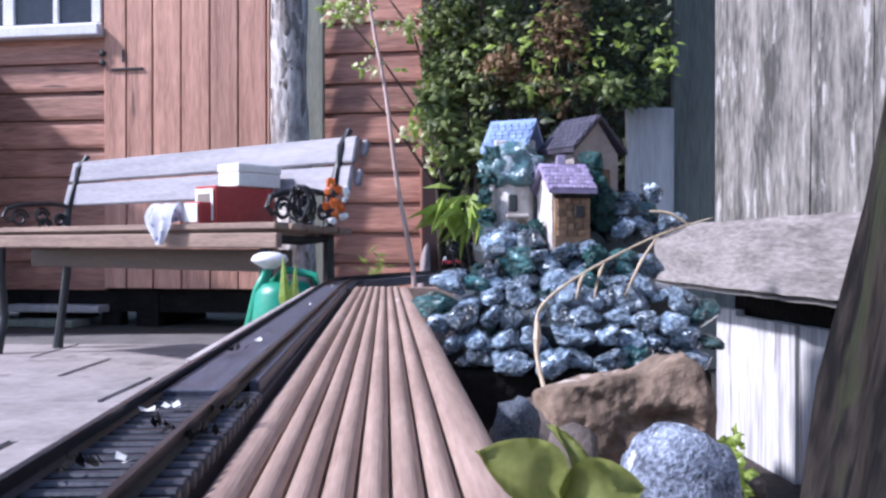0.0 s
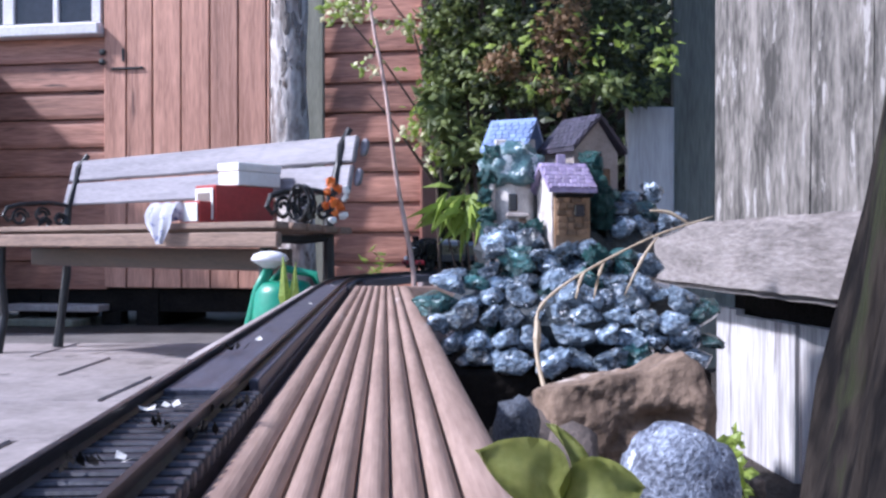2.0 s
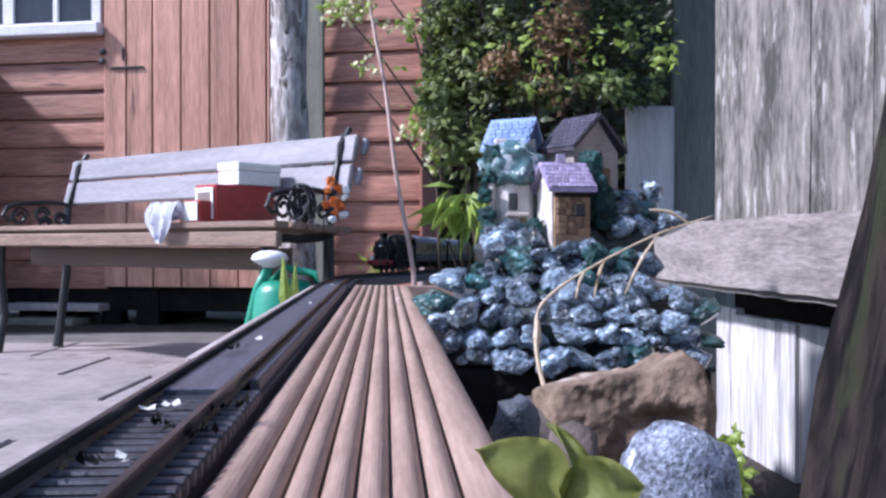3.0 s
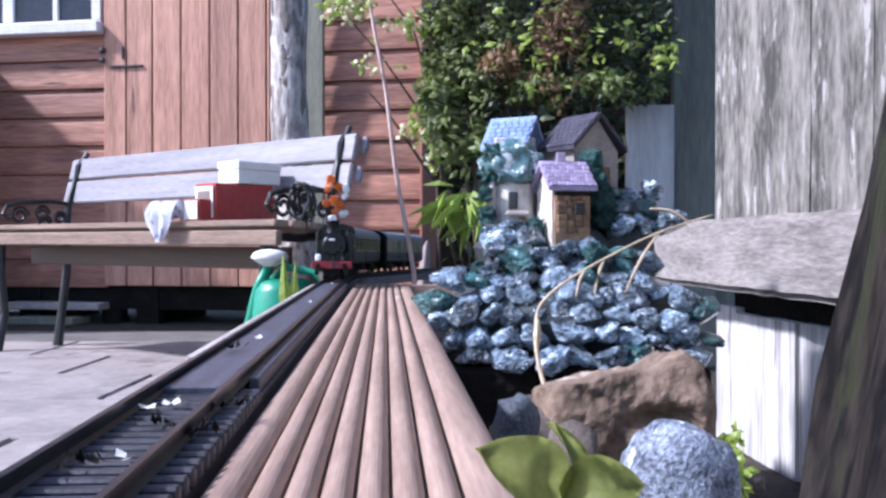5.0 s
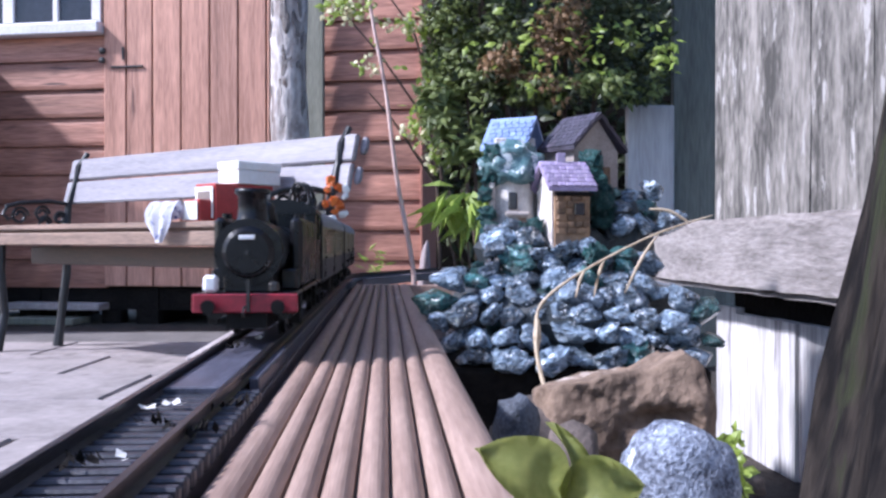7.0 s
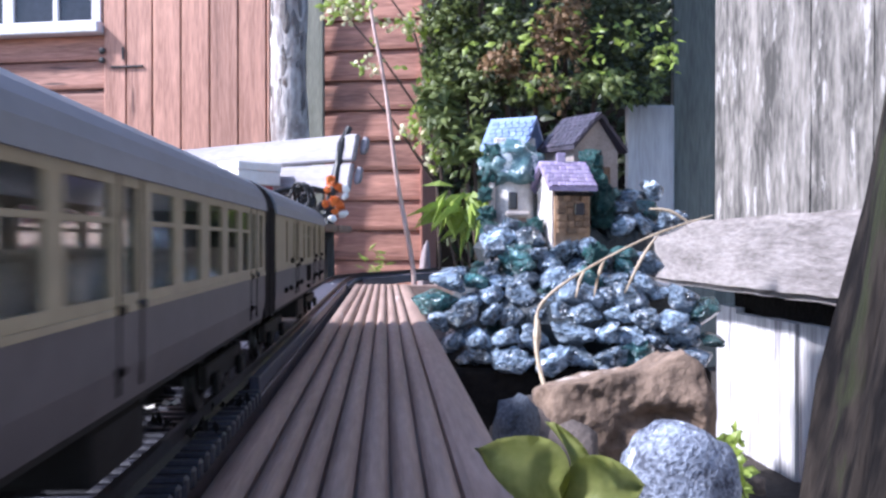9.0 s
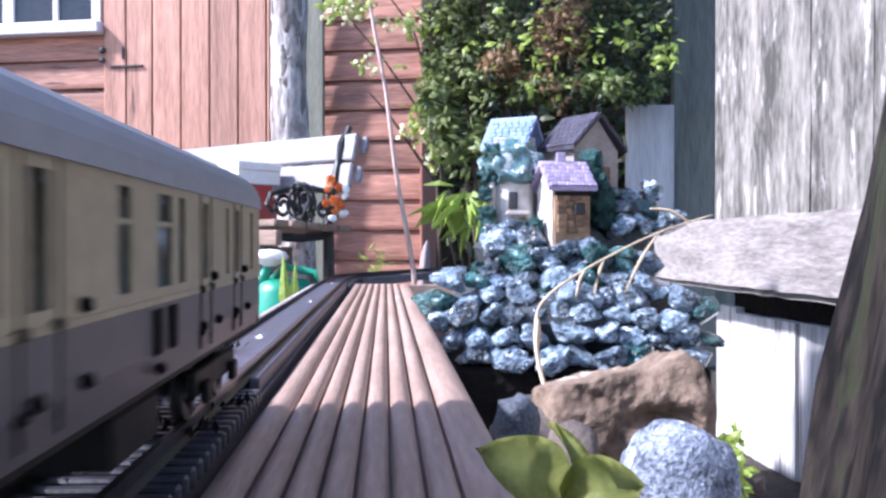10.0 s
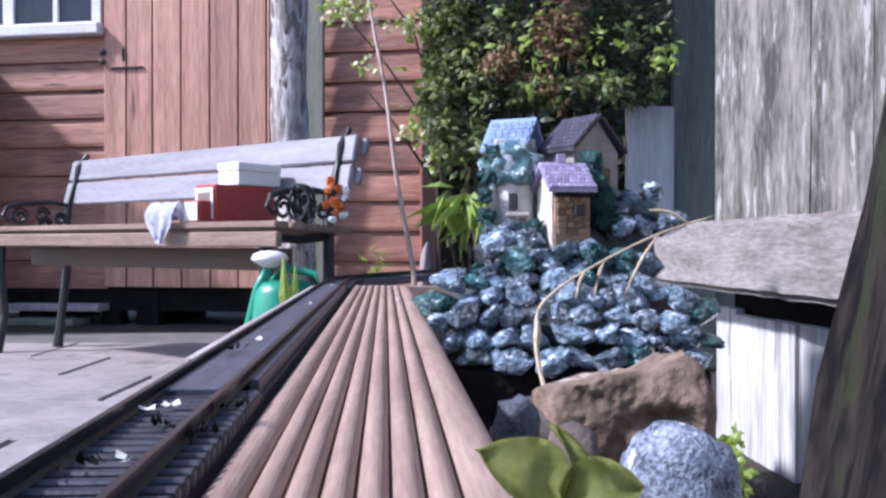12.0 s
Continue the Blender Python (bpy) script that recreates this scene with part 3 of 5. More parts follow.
# ---- the train: local y runs back along the train, x to its right-hand rail, z up from the rail ----
def loco():
    L = 0.34
    e = thing("steam_locomotive", pose(0, 0, 0), "black model tank locomotive with a red buffer beam", "locomotive")
    part("footplate", box(-0.043, 0.043, 0.004, L, 0.040, 0.044, 0.001), M_BLACK, e)
    beam = part("buffer_beam", box(-0.046, 0.046, 0.0, 0.0039, 0.027, 0.0435, 0.001), M_BUFRED, e, "bright red buffer beam")
    for x in (-0.030, 0.030):
        b = part("buffer", cyl((x, -0.0005, 0.033), (x, -0.012, 0.033), 0.0045, 0.0035), M_BUFRED, beam)
        cylhead = cyl((x, -0.0122, 0.033), (x, -0.0145, 0.033), 0.0062, n=16)
        part("buffer_head", cylhead, M_DARKMETAL, beam)
    part("coupling_hook", tube([(0, -0.0005, 0.032), (0, -0.008, 0.032), (0, -0.011, 0.028), (0, -0.008, 0.024)], 0.0013), M_STEEL, beam)
    part("lamp_bracket", box(0.0015, 0.0045, -0.004, -0.0005, 0.028, 0.056), M_STEEL, beam)
    part("frames", box(-0.018, 0.018, 0.01, L - 0.01, 0.012, 0.0398), M_DARKMETAL, e)
    sm = part("smokebox", cyl((0, 0.018, 0.080), (0, 0.075, 0.080), 0.0305, n=32), M_BLACK, e, soft=False)
    part("smokebox_door", cyl((0, 0.0178, 0.080), (0, 0.0130, 0.080), 0.0235, 0.019, n=28), M_BLACK, sm)
    part("door_dart", cyl((0, 0.0128, 0.080), (0, 0.008, 0.080), 0.0018), M_STEEL, sm)
    part("number_plate", box(-0.007, 0.007, 0.0095, 0.0128, 0.0915, 0.0955, 0.0005), M_LAMPWHITE, sm, "small pale plate")
    part("handrail", tube([(0.021 * math.cos(a), 0.0145, 0.080 + 0.021 * math.sin(a)) for a in (radians(200 + 14 * k) for k in range(11))], 0.0008), M_STEEL, sm)
    part("saddle", box(-0.022, 0.022, 0.02, 0.074, 0.0442, 0.0600, 0.001), M_BLACK, e)
    part("boiler", cyl((0, 0.0755, 0.080), (0, 0.235, 0.080), 0.0275, n=32), M_BLACK, e)
    ch = bmesh.new()
    prof = [(0.018, 0.104), (0.0145, 0.1105), (0.0132, 0.118), (0.0138, 0.132), (0.0165, 0.134), (0.0165, 0.1385), (0.011, 0.1385)]
    ring = [[ch.verts.new((r * math.cos(a), 0.046 + r * math.sin(a), z)) for a in (2 * math.pi * k / 20 for k in range(20))] for r, z in prof]
    for a, b in zip(ring, ring[1:]):
        for k in range(20):
            ch.faces.new((a[k], a[(k + 1) % 20], b[(k + 1) % 20], b[k]))
    ch.faces.new(ring[-1])
    part("chimney", ch, M_BLACK, e, soft=True)
    part("dome", lump(0.0135, 0.0135, 0.021, 1, 0.0, 3), M_BLACK, e, soft=True, m=pose(0, 0.125, 0.110))
    part("safety_valve", cyl((0, 0.19, 0.106), (0, 0.19, 0.122), 0.005, 0.004), M_STEEL, e)
    for x in (-1, 1):
        part("side_tank", box(x * 0.0305, x * 0.0425, 0.080, 0.250, 0.0442, 0.113, 0.004), M_BLACK, e)
        part("tank_filler", cyl((x * 0.0365, 0.12, 0.1128), (x * 0.0365, 0.12, 0.118), 0.005), M_BLACK, e)
        part("handrail_side", tube([(x * 0.0440, 0.10, 0.094), (x * 0.0440, 0.24, 0.094)], 0.0008), M_STEEL, e)
        part("step", box(x * 0.034, x * 0.043, 0.055, 0.075, 0.012, 0.0398), M_DARKMETAL, e)
        part("sandbox", box(x * 0.024, x * 0.040, 0.055, 0.083, 0.0442, 0.064, 0.002), M_BLACK, e)
        part("cylinder", cyl((x * 0.032, 0.03, 0.028), (x * 0.032, 0.065, 0.028), 0.0095, n=16), M_BLACK, e)
        part("connecting_rod", box(x * 0.0290, x * 0.0305, 0.09, 0.24, 0.018, 0.022), M_STEEL, e)
    part("front_lamp", box(-0.038, -0.025, 0.004, 0.016, 0.0442, 0.060, 0.003), M_LAMPWHITE, e, "pale square lamp on the footplate")
    part("small_lamp", box(0.020, 0.029, 0.004, 0.011, 0.0442, 0.054, 0.002), M_STEEL, e)
    cab = part("cab", box(-0.0425, 0.0425, 0.2505, 0.2535, 0.0442, 0.130, 0.001), M_BLACK, e)
    for x in (-1, 1):
        part("cab_side", box(x * 0.0405, x * 0.0425, 0.2537, 0.315, 0.0442, 0.092, 0.0005), M_BLACK, cab)
        part("cab_pillar", box(x * 0.0405, x * 0.0425, 0.2537, 0.268, 0.0922, 0.124, 0.0005), M_BLACK, cab)
        part("cab_pillar", box(x * 0.0405, x * 0.0425, 0.302, 0.315, 0.0922, 0.124, 0.0005), M_BLACK, cab)
        part("spectacle_ring", cyl((x * 0.024, 0.2503, 0.116), (x * 0.024, 0.249, 0.116), 0.008, n=18), M_STEEL, cab)
        part("spectacle_glass", cyl((x * 0.024, 0.2488, 0.116), (x * 0.024, 0.248, 0.116), 0.0066, n=18), M_GLASSDARK, cab)
    roof = [(0.044 * math.cos(a), 0.122 + 0.0165 * math.sin(a)) for a in (math.pi * k / 12 for k in range(13))]
    part("cab_roof", prism(roof, 0.246, 0.332), M_BLACK, cab, soft=False)
    part("bunker", box(-0.0415, 0.0415, 0.3155, L, 0.0442, 0.100, 0.001), M_BLACK, e)
    part("coal", lump(0.036, 0.011, 0.008, 5, 0.5, 2, 4), M_VOID, e, m=pose(0, 0.328, 0.101))
    me = wheel_mesh(0.019)
    for y in (0.095, 0.165, 0.235):
        add_wheel(e, y, 0.019, me)
    return e


CL, BL = 0.57, 0.523       # lengths of the passenger coach and of the brake coach


def coach(brake):
    L = BL if brake else CL
    e = thing("railway_coach", pose(0, 0, 0), ("cream and lilac-grey model brake coach with few narrow windows" if brake else "cream and lilac-grey model passenger coach with large windows"), "railway coach", group="coaches of the train")
    hw, z0, zw, z1, zr = 0.0435, 0.0385, 0.0680, 0.1115, 0.138

    def roof_line(w, drop, k=16):
        return [(w * math.cos(a), z1 - drop + (zr - z1 + drop) * math.sin(a) ** 0.85) for a in (math.pi * i / k for i in range(k + 1))]
    # lower panels, tumbling in slightly
    for x in (-1, 1):
        part("lower_panel", prism([(x * (hw - 0.002), z0), (x * hw, z0 + 0.012), (x * hw, zw), (x * (hw - 0.002), zw), (x * (hw - 0.0035), z0)], 0.004, L - 0.004), M_LOWER, e, "pale lilac-grey lower panel")
        part("waist_line", box(x * (hw - 0.0005), x * (hw + 0.0006), 0.004, L - 0.004, zw - 0.0008, zw + 0.0012), M_CREAM, e)
    # openings along the side: (start, width, bottom, top, kind)
    if brake:
        spec = [(0.071, 0.011, "slim"), (0.126, 0.012, "slim"), (0.155, 0.013, "door"), (0.222, 0.014, "win"), (0.268, 0.022, "win"), (0.300, 0.012, "slim"), (0.346, 0.012, "door"), (0.402, 0.009, "slim"), (0.430, 0.013, "door"), (0.482, 0.010, "slim")]
    else:
        spec = [(0.018, 0.012, "slim"), (0.044, 0.012, "door"), (0.080, 0.044, "win"), (0.138, 0.046, "win"), (0.197, 0.038, "win"), (0.248, 0.014, "door"), (0.280, 0.033, "win"), (0.3285, 0.033, "win")]
        spec += [(0.381, 0.031, "win"), (0.4285, 0.031, "win"), (0.474, 0.024, "win"), (0.510, 0.012, "door"), (0.540, 0.014, "slim")]
    zt, zs = 0.1062, 0.0728
    for x in (-1, 1):
        y = 0.004
        side = part("upper_side", box(x * (hw - 0.002), x * hw, 0.004, L - 0.004, zt, z1), M_CREAM, e, "cream window band")
        part("sill_band", box(x * (hw - 0.002), x * hw, 0.004, L - 0.004, zw, zs), M_CREAM, side)
        for ys, w, kind in spec:
            part("pillar", box(x * (hw - 0.002), x * hw, y, ys, zs, zt), M_CREAM, side)
            y = ys + w
            part("window_pane", box(x * (hw - 0.0016), x * (hw - 0.0011), ys, y, zs, zt), M_PANE, side)
            if kind == "win":
                part("vent_bar", box(x * (hw - 0.0017), x * (hw - 0.0002), ys, y, 0.0945, 0.0962), M_CREAM, side)
            if kind == "door":
                for dy in (-0.006, w + 0.005):
                    part("door_joint", box(x * (hw - 0.0005), x * (hw + 0.0004), ys + dy, ys + dy + 0.0008, z0 + 0.004, zt + 0.003), M_GANG, side)
                part("door_handle", cyl((x * hw, ys + w + 0.002, zw + 0.001), (x * (hw + 0.0025), ys + w + 0.002, zw + 0.001), 0.0016, n=8), M_STEEL, side)
                for hz in (0.050, 0.0685):
                    part("hinge", lump(0.0016, 0.0028, 0.0018, 2, 0.1, 1), M_GANG, side, m=pose(x * (hw + 0.0008), ys - 0.006, hz))
        part("pillar", box(x * (hw - 0.002), x * hw, y, L - 0.004, zs, zt), M_CREAM, side)
    part("roof", prism(roof_line(hw + 0.0012, 0.002), 0.002, L - 0.002), M_ROOF, e, "grey curved roof", soft=False)
    for k in range(7):
        part("roof_vent", lump(0.004, 0.006, 0.0022, k, 0.1, 1), M_ROOF, e, m=pose(0.012 if k % 2 else -0.012, 0.06 + k * 0.07, 0.1362))
    for y0, y1 in ((0.0015, 0.0038), (L - 0.0038, L - 0.0015)):
        end = [(-hw + 0.0005, z0), (hw - 0.0005, z0), (hw - 0.0005, z1)] + roof_line(hw - 0.0008, 0.0015)[1:-1] + [(-hw + 0.0005, z1)]
        part("end_wall", prism(end, y0, y1), M_CREAM if brake and y0 > 0.1 else M_GANG, e)
    for y0, y1 in ((-0.0235, 0.0013), (L - 0.0013, L + 0.0235))[:1 if brake else 2]:
        part("gangway", prism([(-0.0425, 0.038), (0.0425, 0.038), (0.0432, 0.113), (0.036, 0.127), (0.02, 0.1345), (0, 0.1365), (-0.02, 0.1345), (-0.036, 0.127), (-0.0432, 0.113)], y0, y1), M_GANG, e, "black corridor connection")
    part("floor", box(-hw + 0.0036, hw - 0.0036, 0.004, L - 0.004, z0 - 0.003, z0 + 0.001), M_DARKMETAL, e)
    if brake:
        for x in (-1, 1):
            for ys in (0.261, 0.283):
                part("step_bar", box(x * hw, x * (hw + 0.0015), ys, ys + 0.010, 0.0495, 0.0655, 0.0005), M_GANG, e, "black step bar")
            for ys, zz in ((0.062, 0.051), (0.098, 0.051), (0.157, 0.052), (0.191, 0.052), (0.268, 0.0445), (0.342, 0.0525), (0.377, 0.0525), (0.426, 0.0525), (0.464, 0.0525), (0.110, 0.0735), (0.190, 0.0725), (0.366, 0.0735), (0.454, 0.074)):
                part("step_bracket", lump(0.0022, 0.0032, 0.0024, 5, 0.2, 1), M_GANG, e, m=pose(x * (hw + 0.001), ys, zz))
        part("partition", box(-0.002, 0.002, 0.01, L - 0.01, z0 + 0.0012, 0.112), M_SEATING, e)
    else:
        for k in range(11):
            for x in (-0.022, 0.022):
                part("seat_pair", box(x - 0.014, x + 0.014, 0.058 + k * 0.0435, 0.066 + k * 0.0435, z0 + 0.0012, 0.086, 0.002), M_SEATING, e)
    part("solebar", box(-0.034, 0.034, 0.006, L - 0.006, 0.033, z0 - 0.0031), M_DARKMETAL, e)
    part("battery_box", box(-0.036, 0.036, 0.24, 0.30, 0.014, 0.0329, 0.002), M_DARKMETAL, e)
    part("vacuum_tank", cyl((-0.02, 0.34, 0.024), (0.02, 0.34, 0.024), 0.008), M_DARKMETAL, e)
    me = wheel_mesh(0.0145)
    for yc in (0.085, L - 0.085):
        bg = part("bogie", box(-0.018, 0.018, yc - 0.045, yc + 0.045, 0.014, 0.0329, 0.002), M_DARKMETAL, e)
        for x in (-1, 1):
            part("bogie_frame", box(x * 0.0275, x * 0.032, yc - 0.055, yc + 0.055, 0.013, 0.026, 0.001), M_DARKMETAL, bg)
            for dy in (-0.038, 0.038):
                part("axle_box", box(x * 0.0321, x * 0.036, yc + dy - 0.006, yc + dy + 0.006, 0.009, 0.020, 0.001), M_DARKMETAL, bg)
        for dy in (-0.038, 0.038):
            add_wheel(e, yc + dy, 0.0145, me)
    return e


# where the front of the train is along the line, by time
RUN = [(0.0, 4.30), (0.5, 4.11), (1.2, 3.87), (1.8, 3.62), (2.5, 3.33), (3.2, 2.96), (4.8, 2.13), (5.2, 1.95), (5.5, 1.80), (5.8, 1.59), (6.2, 1.31), (6.5, 1.09), (7.0, 0.79),
       (7.2, 0.68), (8.8, -0.20), (9.0, -0.315), (9.5, -0.606), (10.0, -0.915), (10.5, -1.197), (10.6, -1.262), (12.0, -2.20)]


def front_at(t):
    ts, ss = [r[0] for r in RUN], [r[1] for r in RUN]
    n = len(ts)
    d = []
    for i in range(n):
        a, b = max(i - 1, 0), min(i + 1, n - 1)
        d.append((ss[b] - ss[a]) / (ts[b] - ts[a]))
    i = max(k for k in range(n - 1) if ts[k] <= t + 1e-9)
    h = ts[i + 1] - ts[i]
    u = (t - ts[i]) / h
    return ((1 + 2 * u) * (1 - u) ** 2 * ss[i] + u * (1 - u) ** 2 * h * d[i] + u * u * (3 - 2 * u) * ss[i + 1] + u * u * (u - 1) * h * d[i + 1])


def vehicle_pose(s, a, b):
    """Pose of a vehicle whose front is at s, carried at a and b metres behind its front."""
    p, q = on_line(s + a)[0], on_line(s + b)[0]
    d = (q - p).normalized()
    o = p - d * a
    return Matrix.Translation(o) @ Matrix.Rotation(math.atan2(-d.x, d.y), 4, "Z") @ Matrix.Rotation(math.asin(d.z), 4, "X")


def motions():
    n = 360
    for ob, off, a, b in TRAIN:
        walk(ob, [(i / 30, vehicle_pose(front_at(i / 30) + off, a, b)) for i in range(0, n + 1, 3)])
    for w, at, r in WHEELS:
        walk(w, [(i / 30, Matrix.Translation(at) @ Matrix.Rotation((front_at(i / 30) - front_at(0)) / r, 4, "X")) for i in range(n + 1)])


# ---- rockery ornament ----
def rockery():
    """A glazed ornament: cottages on piled blue-grey rocks."""
    e = thing("village_ornament", pose(0, 0, 0), "glossy blue-grey rockery ornament with little cottages and teal bushes", "garden ornament")
    # support block added here, near black to fill the dark below the rocks
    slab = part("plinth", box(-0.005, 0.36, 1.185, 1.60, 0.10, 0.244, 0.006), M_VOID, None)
    tagged(slab, "added near-black block filling the dark under the ornament", "plinth")
    # dark lumps behind the stones stand in for crevice shade
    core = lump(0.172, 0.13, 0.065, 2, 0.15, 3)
    part("rock_core", core, M_ROCKDARK, e, "dark lumps behind the rocks, coloured for the shade in the crevices", m=pose(0.168, 1.34, 0.302))
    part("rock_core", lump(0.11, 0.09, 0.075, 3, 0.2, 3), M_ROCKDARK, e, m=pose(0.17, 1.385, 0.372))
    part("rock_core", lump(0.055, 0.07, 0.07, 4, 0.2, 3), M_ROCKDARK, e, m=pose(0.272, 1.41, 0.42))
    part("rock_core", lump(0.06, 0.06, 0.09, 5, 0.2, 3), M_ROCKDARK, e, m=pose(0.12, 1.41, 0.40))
    rnd = random.Random(11)
    kinds = [mesh_of(lump(1, 1, 1, k + 60, 0.5, 3, 1.7, 8), "stone", M_STONE_TEAL if k % 6 == 5 else M_STONE, True) for k in range(12)]
    rows = [(0.258, 0.025, 0.345, 1.192), (0.285, -0.008, 0.350, 1.198), (0.312, -0.024, 0.345, 1.206), (0.336, -0.030, 0.33, 1.222), (0.356, -0.012, 0.28, 1.250), (0.372, 0.012, 0.05, 1.262),
            (0.378, 0.060, 0.275, 1.268), (0.402, 0.060, 0.265, 1.268), (0.418, 0.058, 0.13, 1.290), (0.436, 0.058, 0.09, 1.310), (0.44, 0.250, 0.33, 1.345), (0.466, 0.236, 0.318, 1.36), (0.487, 0.236, 0.312, 1.375)]
    for z, x0, x1, y in rows:
        x = x0
        while x < x1:
            w = rnd.uniform(0.014, 0.027) * (1.12 if z < 0.30 else 1)
            h = w * rnd.uniform(0.55, 0.8)
            m = pose(x + w, y + rnd.uniform(-0.010, 0.012), z + rnd.uniform(-0.006, 0.006), rnd.uniform(-18, 18), rnd.uniform(-24, 24), rnd.choice((0, 180)) + rnd.uniform(-30, 30))
            piece("stone", rnd.choice(kinds), e, m=m @ Matrix.Diagonal((w * 1.08, w * 1.0, h * 1.12, 1)))
            x += w * rnd.uniform(1.55, 1.95)
    bush = [mesh_of(lump(1, 1, 1, 20 + k, 0.7, 3, 3.2), "bush", M_MOSS, False) for k in range(4)]
    for x, y, z, r in ((0.066, 1.33, 0.455, 0.011), (0.070, 1.32, 0.43, 0.012), (0.136, 1.305, 0.438, 0.010), (0.120, 1.30, 0.430, 0.010), (0.064, 1.34, 0.485, 0.010), (0.225, 1.335, 0.505, 0.017), (0.232, 1.33, 0.48, 0.019),
                       (0.222, 1.34, 0.535, 0.015), (0.24, 1.34, 0.455, 0.018), (0.075, 1.34, 0.545, 0.013), (0.07, 1.35, 0.515, 0.012), (0.05, 1.25, 0.376, 0.009), (0.155, 1.25, 0.31, 0.013),
                       (0.14, 1.235, 0.335, 0.012), (0.07, 1.225, 0.30, 0.010), (0.215, 1.25, 0.395, 0.014)):
        piece("bush", rnd.choice(bush), e, "teal painted bush", m=pose(x, y, z, 0, 0, rnd.uniform(0, 360)) @ Matrix.Diagonal((r, r, r * 1.1, 1)))

    def roof(name, x, y, z, half, deep, high, material, turn=0, over=0.006):
        o = prism([(-half - over, -0.002), (0, high - 0.003), (half + over, -0.002), (half + over, 0.004), (0, high + 0.004), (-half - over, 0.004)], -deep - over, deep + over)
        r = part(name, o, material, e, m=pose(x, y, z, 0, 0, turn))
        tile = mesh_of(box(-0.0045, 0.0045, -0.0055, 0.0055, 0, 0.0022, 0.0006), "tile", material)
        slope = math.atan2(high, half + over)
        run = math.hypot(high, half + over)
        for side in (-1, 1):
            for a in range(int(run / 0.0095)):
                for b in range(int(2 * (deep + over) / 0.0118)):
                    d = 0.005 + a * 0.0095
                    px = side * (half + over - d * math.cos(slope))
                    pz = 0.0042 + d * math.sin(slope)
                    piece("tile", tile, r, m=pose(px, -deep - over + 0.006 + b * 0.0118 + (0.003 if a % 2 else 0), pz, 0, math.degrees(side * slope), 0))
        return r

    def bricks(x0, x1, y, z0, z1, parent, material, seed):
        q = random.Random(seed)
        me = mesh_of(box(-0.5, 0.5, -0.5, 0.5, -0.5, 0.5, 0.12), "block", material)
        z = z0
        while z < z1 - 0.004:
            x = x0
            h = q.uniform(0.007, 0.0105)
            while x < x1 - 0.003:
                w = min(q.uniform(0.010, 0.017), x1 - x)
                piece("block", me, parent, m=pose(x + w / 2, y, z + h / 2) @ Matrix.Diagonal((w * 0.92, 0.006, h * 0.9, 1)))
                x += w
            z += h
    # round tower with a mossy dome
    t = part("round_tower", cyl((0.108, 1.37, 0.40), (0.108, 1.37, 0.525), 0.036, 0.034, 20), M_PALEWALL, e, "pale round tower")
    part("tower_dome", lump(0.045, 0.045, 0.036, 31, 0.3, 4, 2.4), M_DOME, t, "teal dome flecked with white", soft=True, m=pose(0.107, 1.37, 0.527))
    part("tower_window", box(0.098, 0.112, 1.331, 1.338, 0.462, 0.488, 0.002), M_GLASSDARK, t)
    part("tower_door", box(0.112, 0.126, 1.333, 1.340, 0.412, 0.45, 0.002), M_OCHRE, t)
    part("tower_rib", box(0.070, 0.079, 1.340, 1.356, 0.39, 0.515, 0.003), M_PALEWALL, t)
    part("tower_lintel", box(0.094, 0.130, 1.328, 1.336, 0.452, 0.459, 0.002), M_RENDERWALL, t)
    # tall house behind with a blue roof
    part("tall_house", box(0.082, 0.146, 1.405, 1.47, 0.42, 0.578, 0.002), M_PALEWALL, e, "tall narrow house with pale walls")
    roof("blue_roof", 0.114, 1.437, 0.560, 0.035, 0.034, 0.05, M_BLUEROOF, 62)
    # house with a plum roof, gable to the front
    h2 = part("gabled_house", prism([(-0.045, 0), (0.045, 0), (0.045, 0.10), (0, 0.152), (-0.045, 0.10)], -0.035, 0.035), M_RENDERWALL, e, "gabled stone house", m=pose(0.220, 1.415, 0.456, 0, 0, 32))
    roof("plum_roof", 0.220, 1.415, 0.556, 0.046, 0.038, 0.054, M_PURPLEROOF, 32, 0.009)
    part("gable_window", box(-0.009, 0.009, -0.0385, -0.0345, 0.075, 0.10, 0.001), M_GLASSDARK, h2)
    part("door_arch", box(0.012, 0.028, -0.0385, -0.0345, 0.03, 0.075, 0.002), M_OCHRE, h2)
    # front cottage: ochre stone wall and lilac roof, turned a little so that its pale end wall shows
    yaw = 13
    c = part("cottage", prism([(-0.033, 0), (0.033, 0), (0.033, 0.083), (0, 0.122), (-0.033, 0.083)], -0.028, 0.028), M_PALEWALL, e, "small front cottage with a pale end wall", m=pose(0.177, 1.318, 0.405, 0, 0, 90 + yaw))
    front = part("front_wall", box(-0.026, 0.028, -0.0385, -0.0335, 0.0, 0.078, 0.001), M_OCHRE, e, "ochre stone front wall", m=pose(0.177, 1.318, 0.405, 0, 0, yaw))
    bricks(-0.024, 0.026, -0.0395, 0.02, 0.074, front, M_OCHRE, 5)
    part("cottage_window", box(0.002, 0.017, -0.046, -0.0425, 0.047, 0.064, 0.001), M_GLASSDARK, front)
    part("eaves_beam", box(-0.028, 0.031, -0.046, -0.0395, 0.0745, 0.080, 0.001), M_VOID, front)
    roof("lilac_roof", 0.177, 1.318, 0.4885, 0.037, 0.029, 0.040, M_LILACROOF, 90 + yaw, 0.008)
    part("cottage_chimney", box(0.168, 0.181, 1.312, 1.326, 0.515, 0.545, 0.001), M_LILACROOF, e)
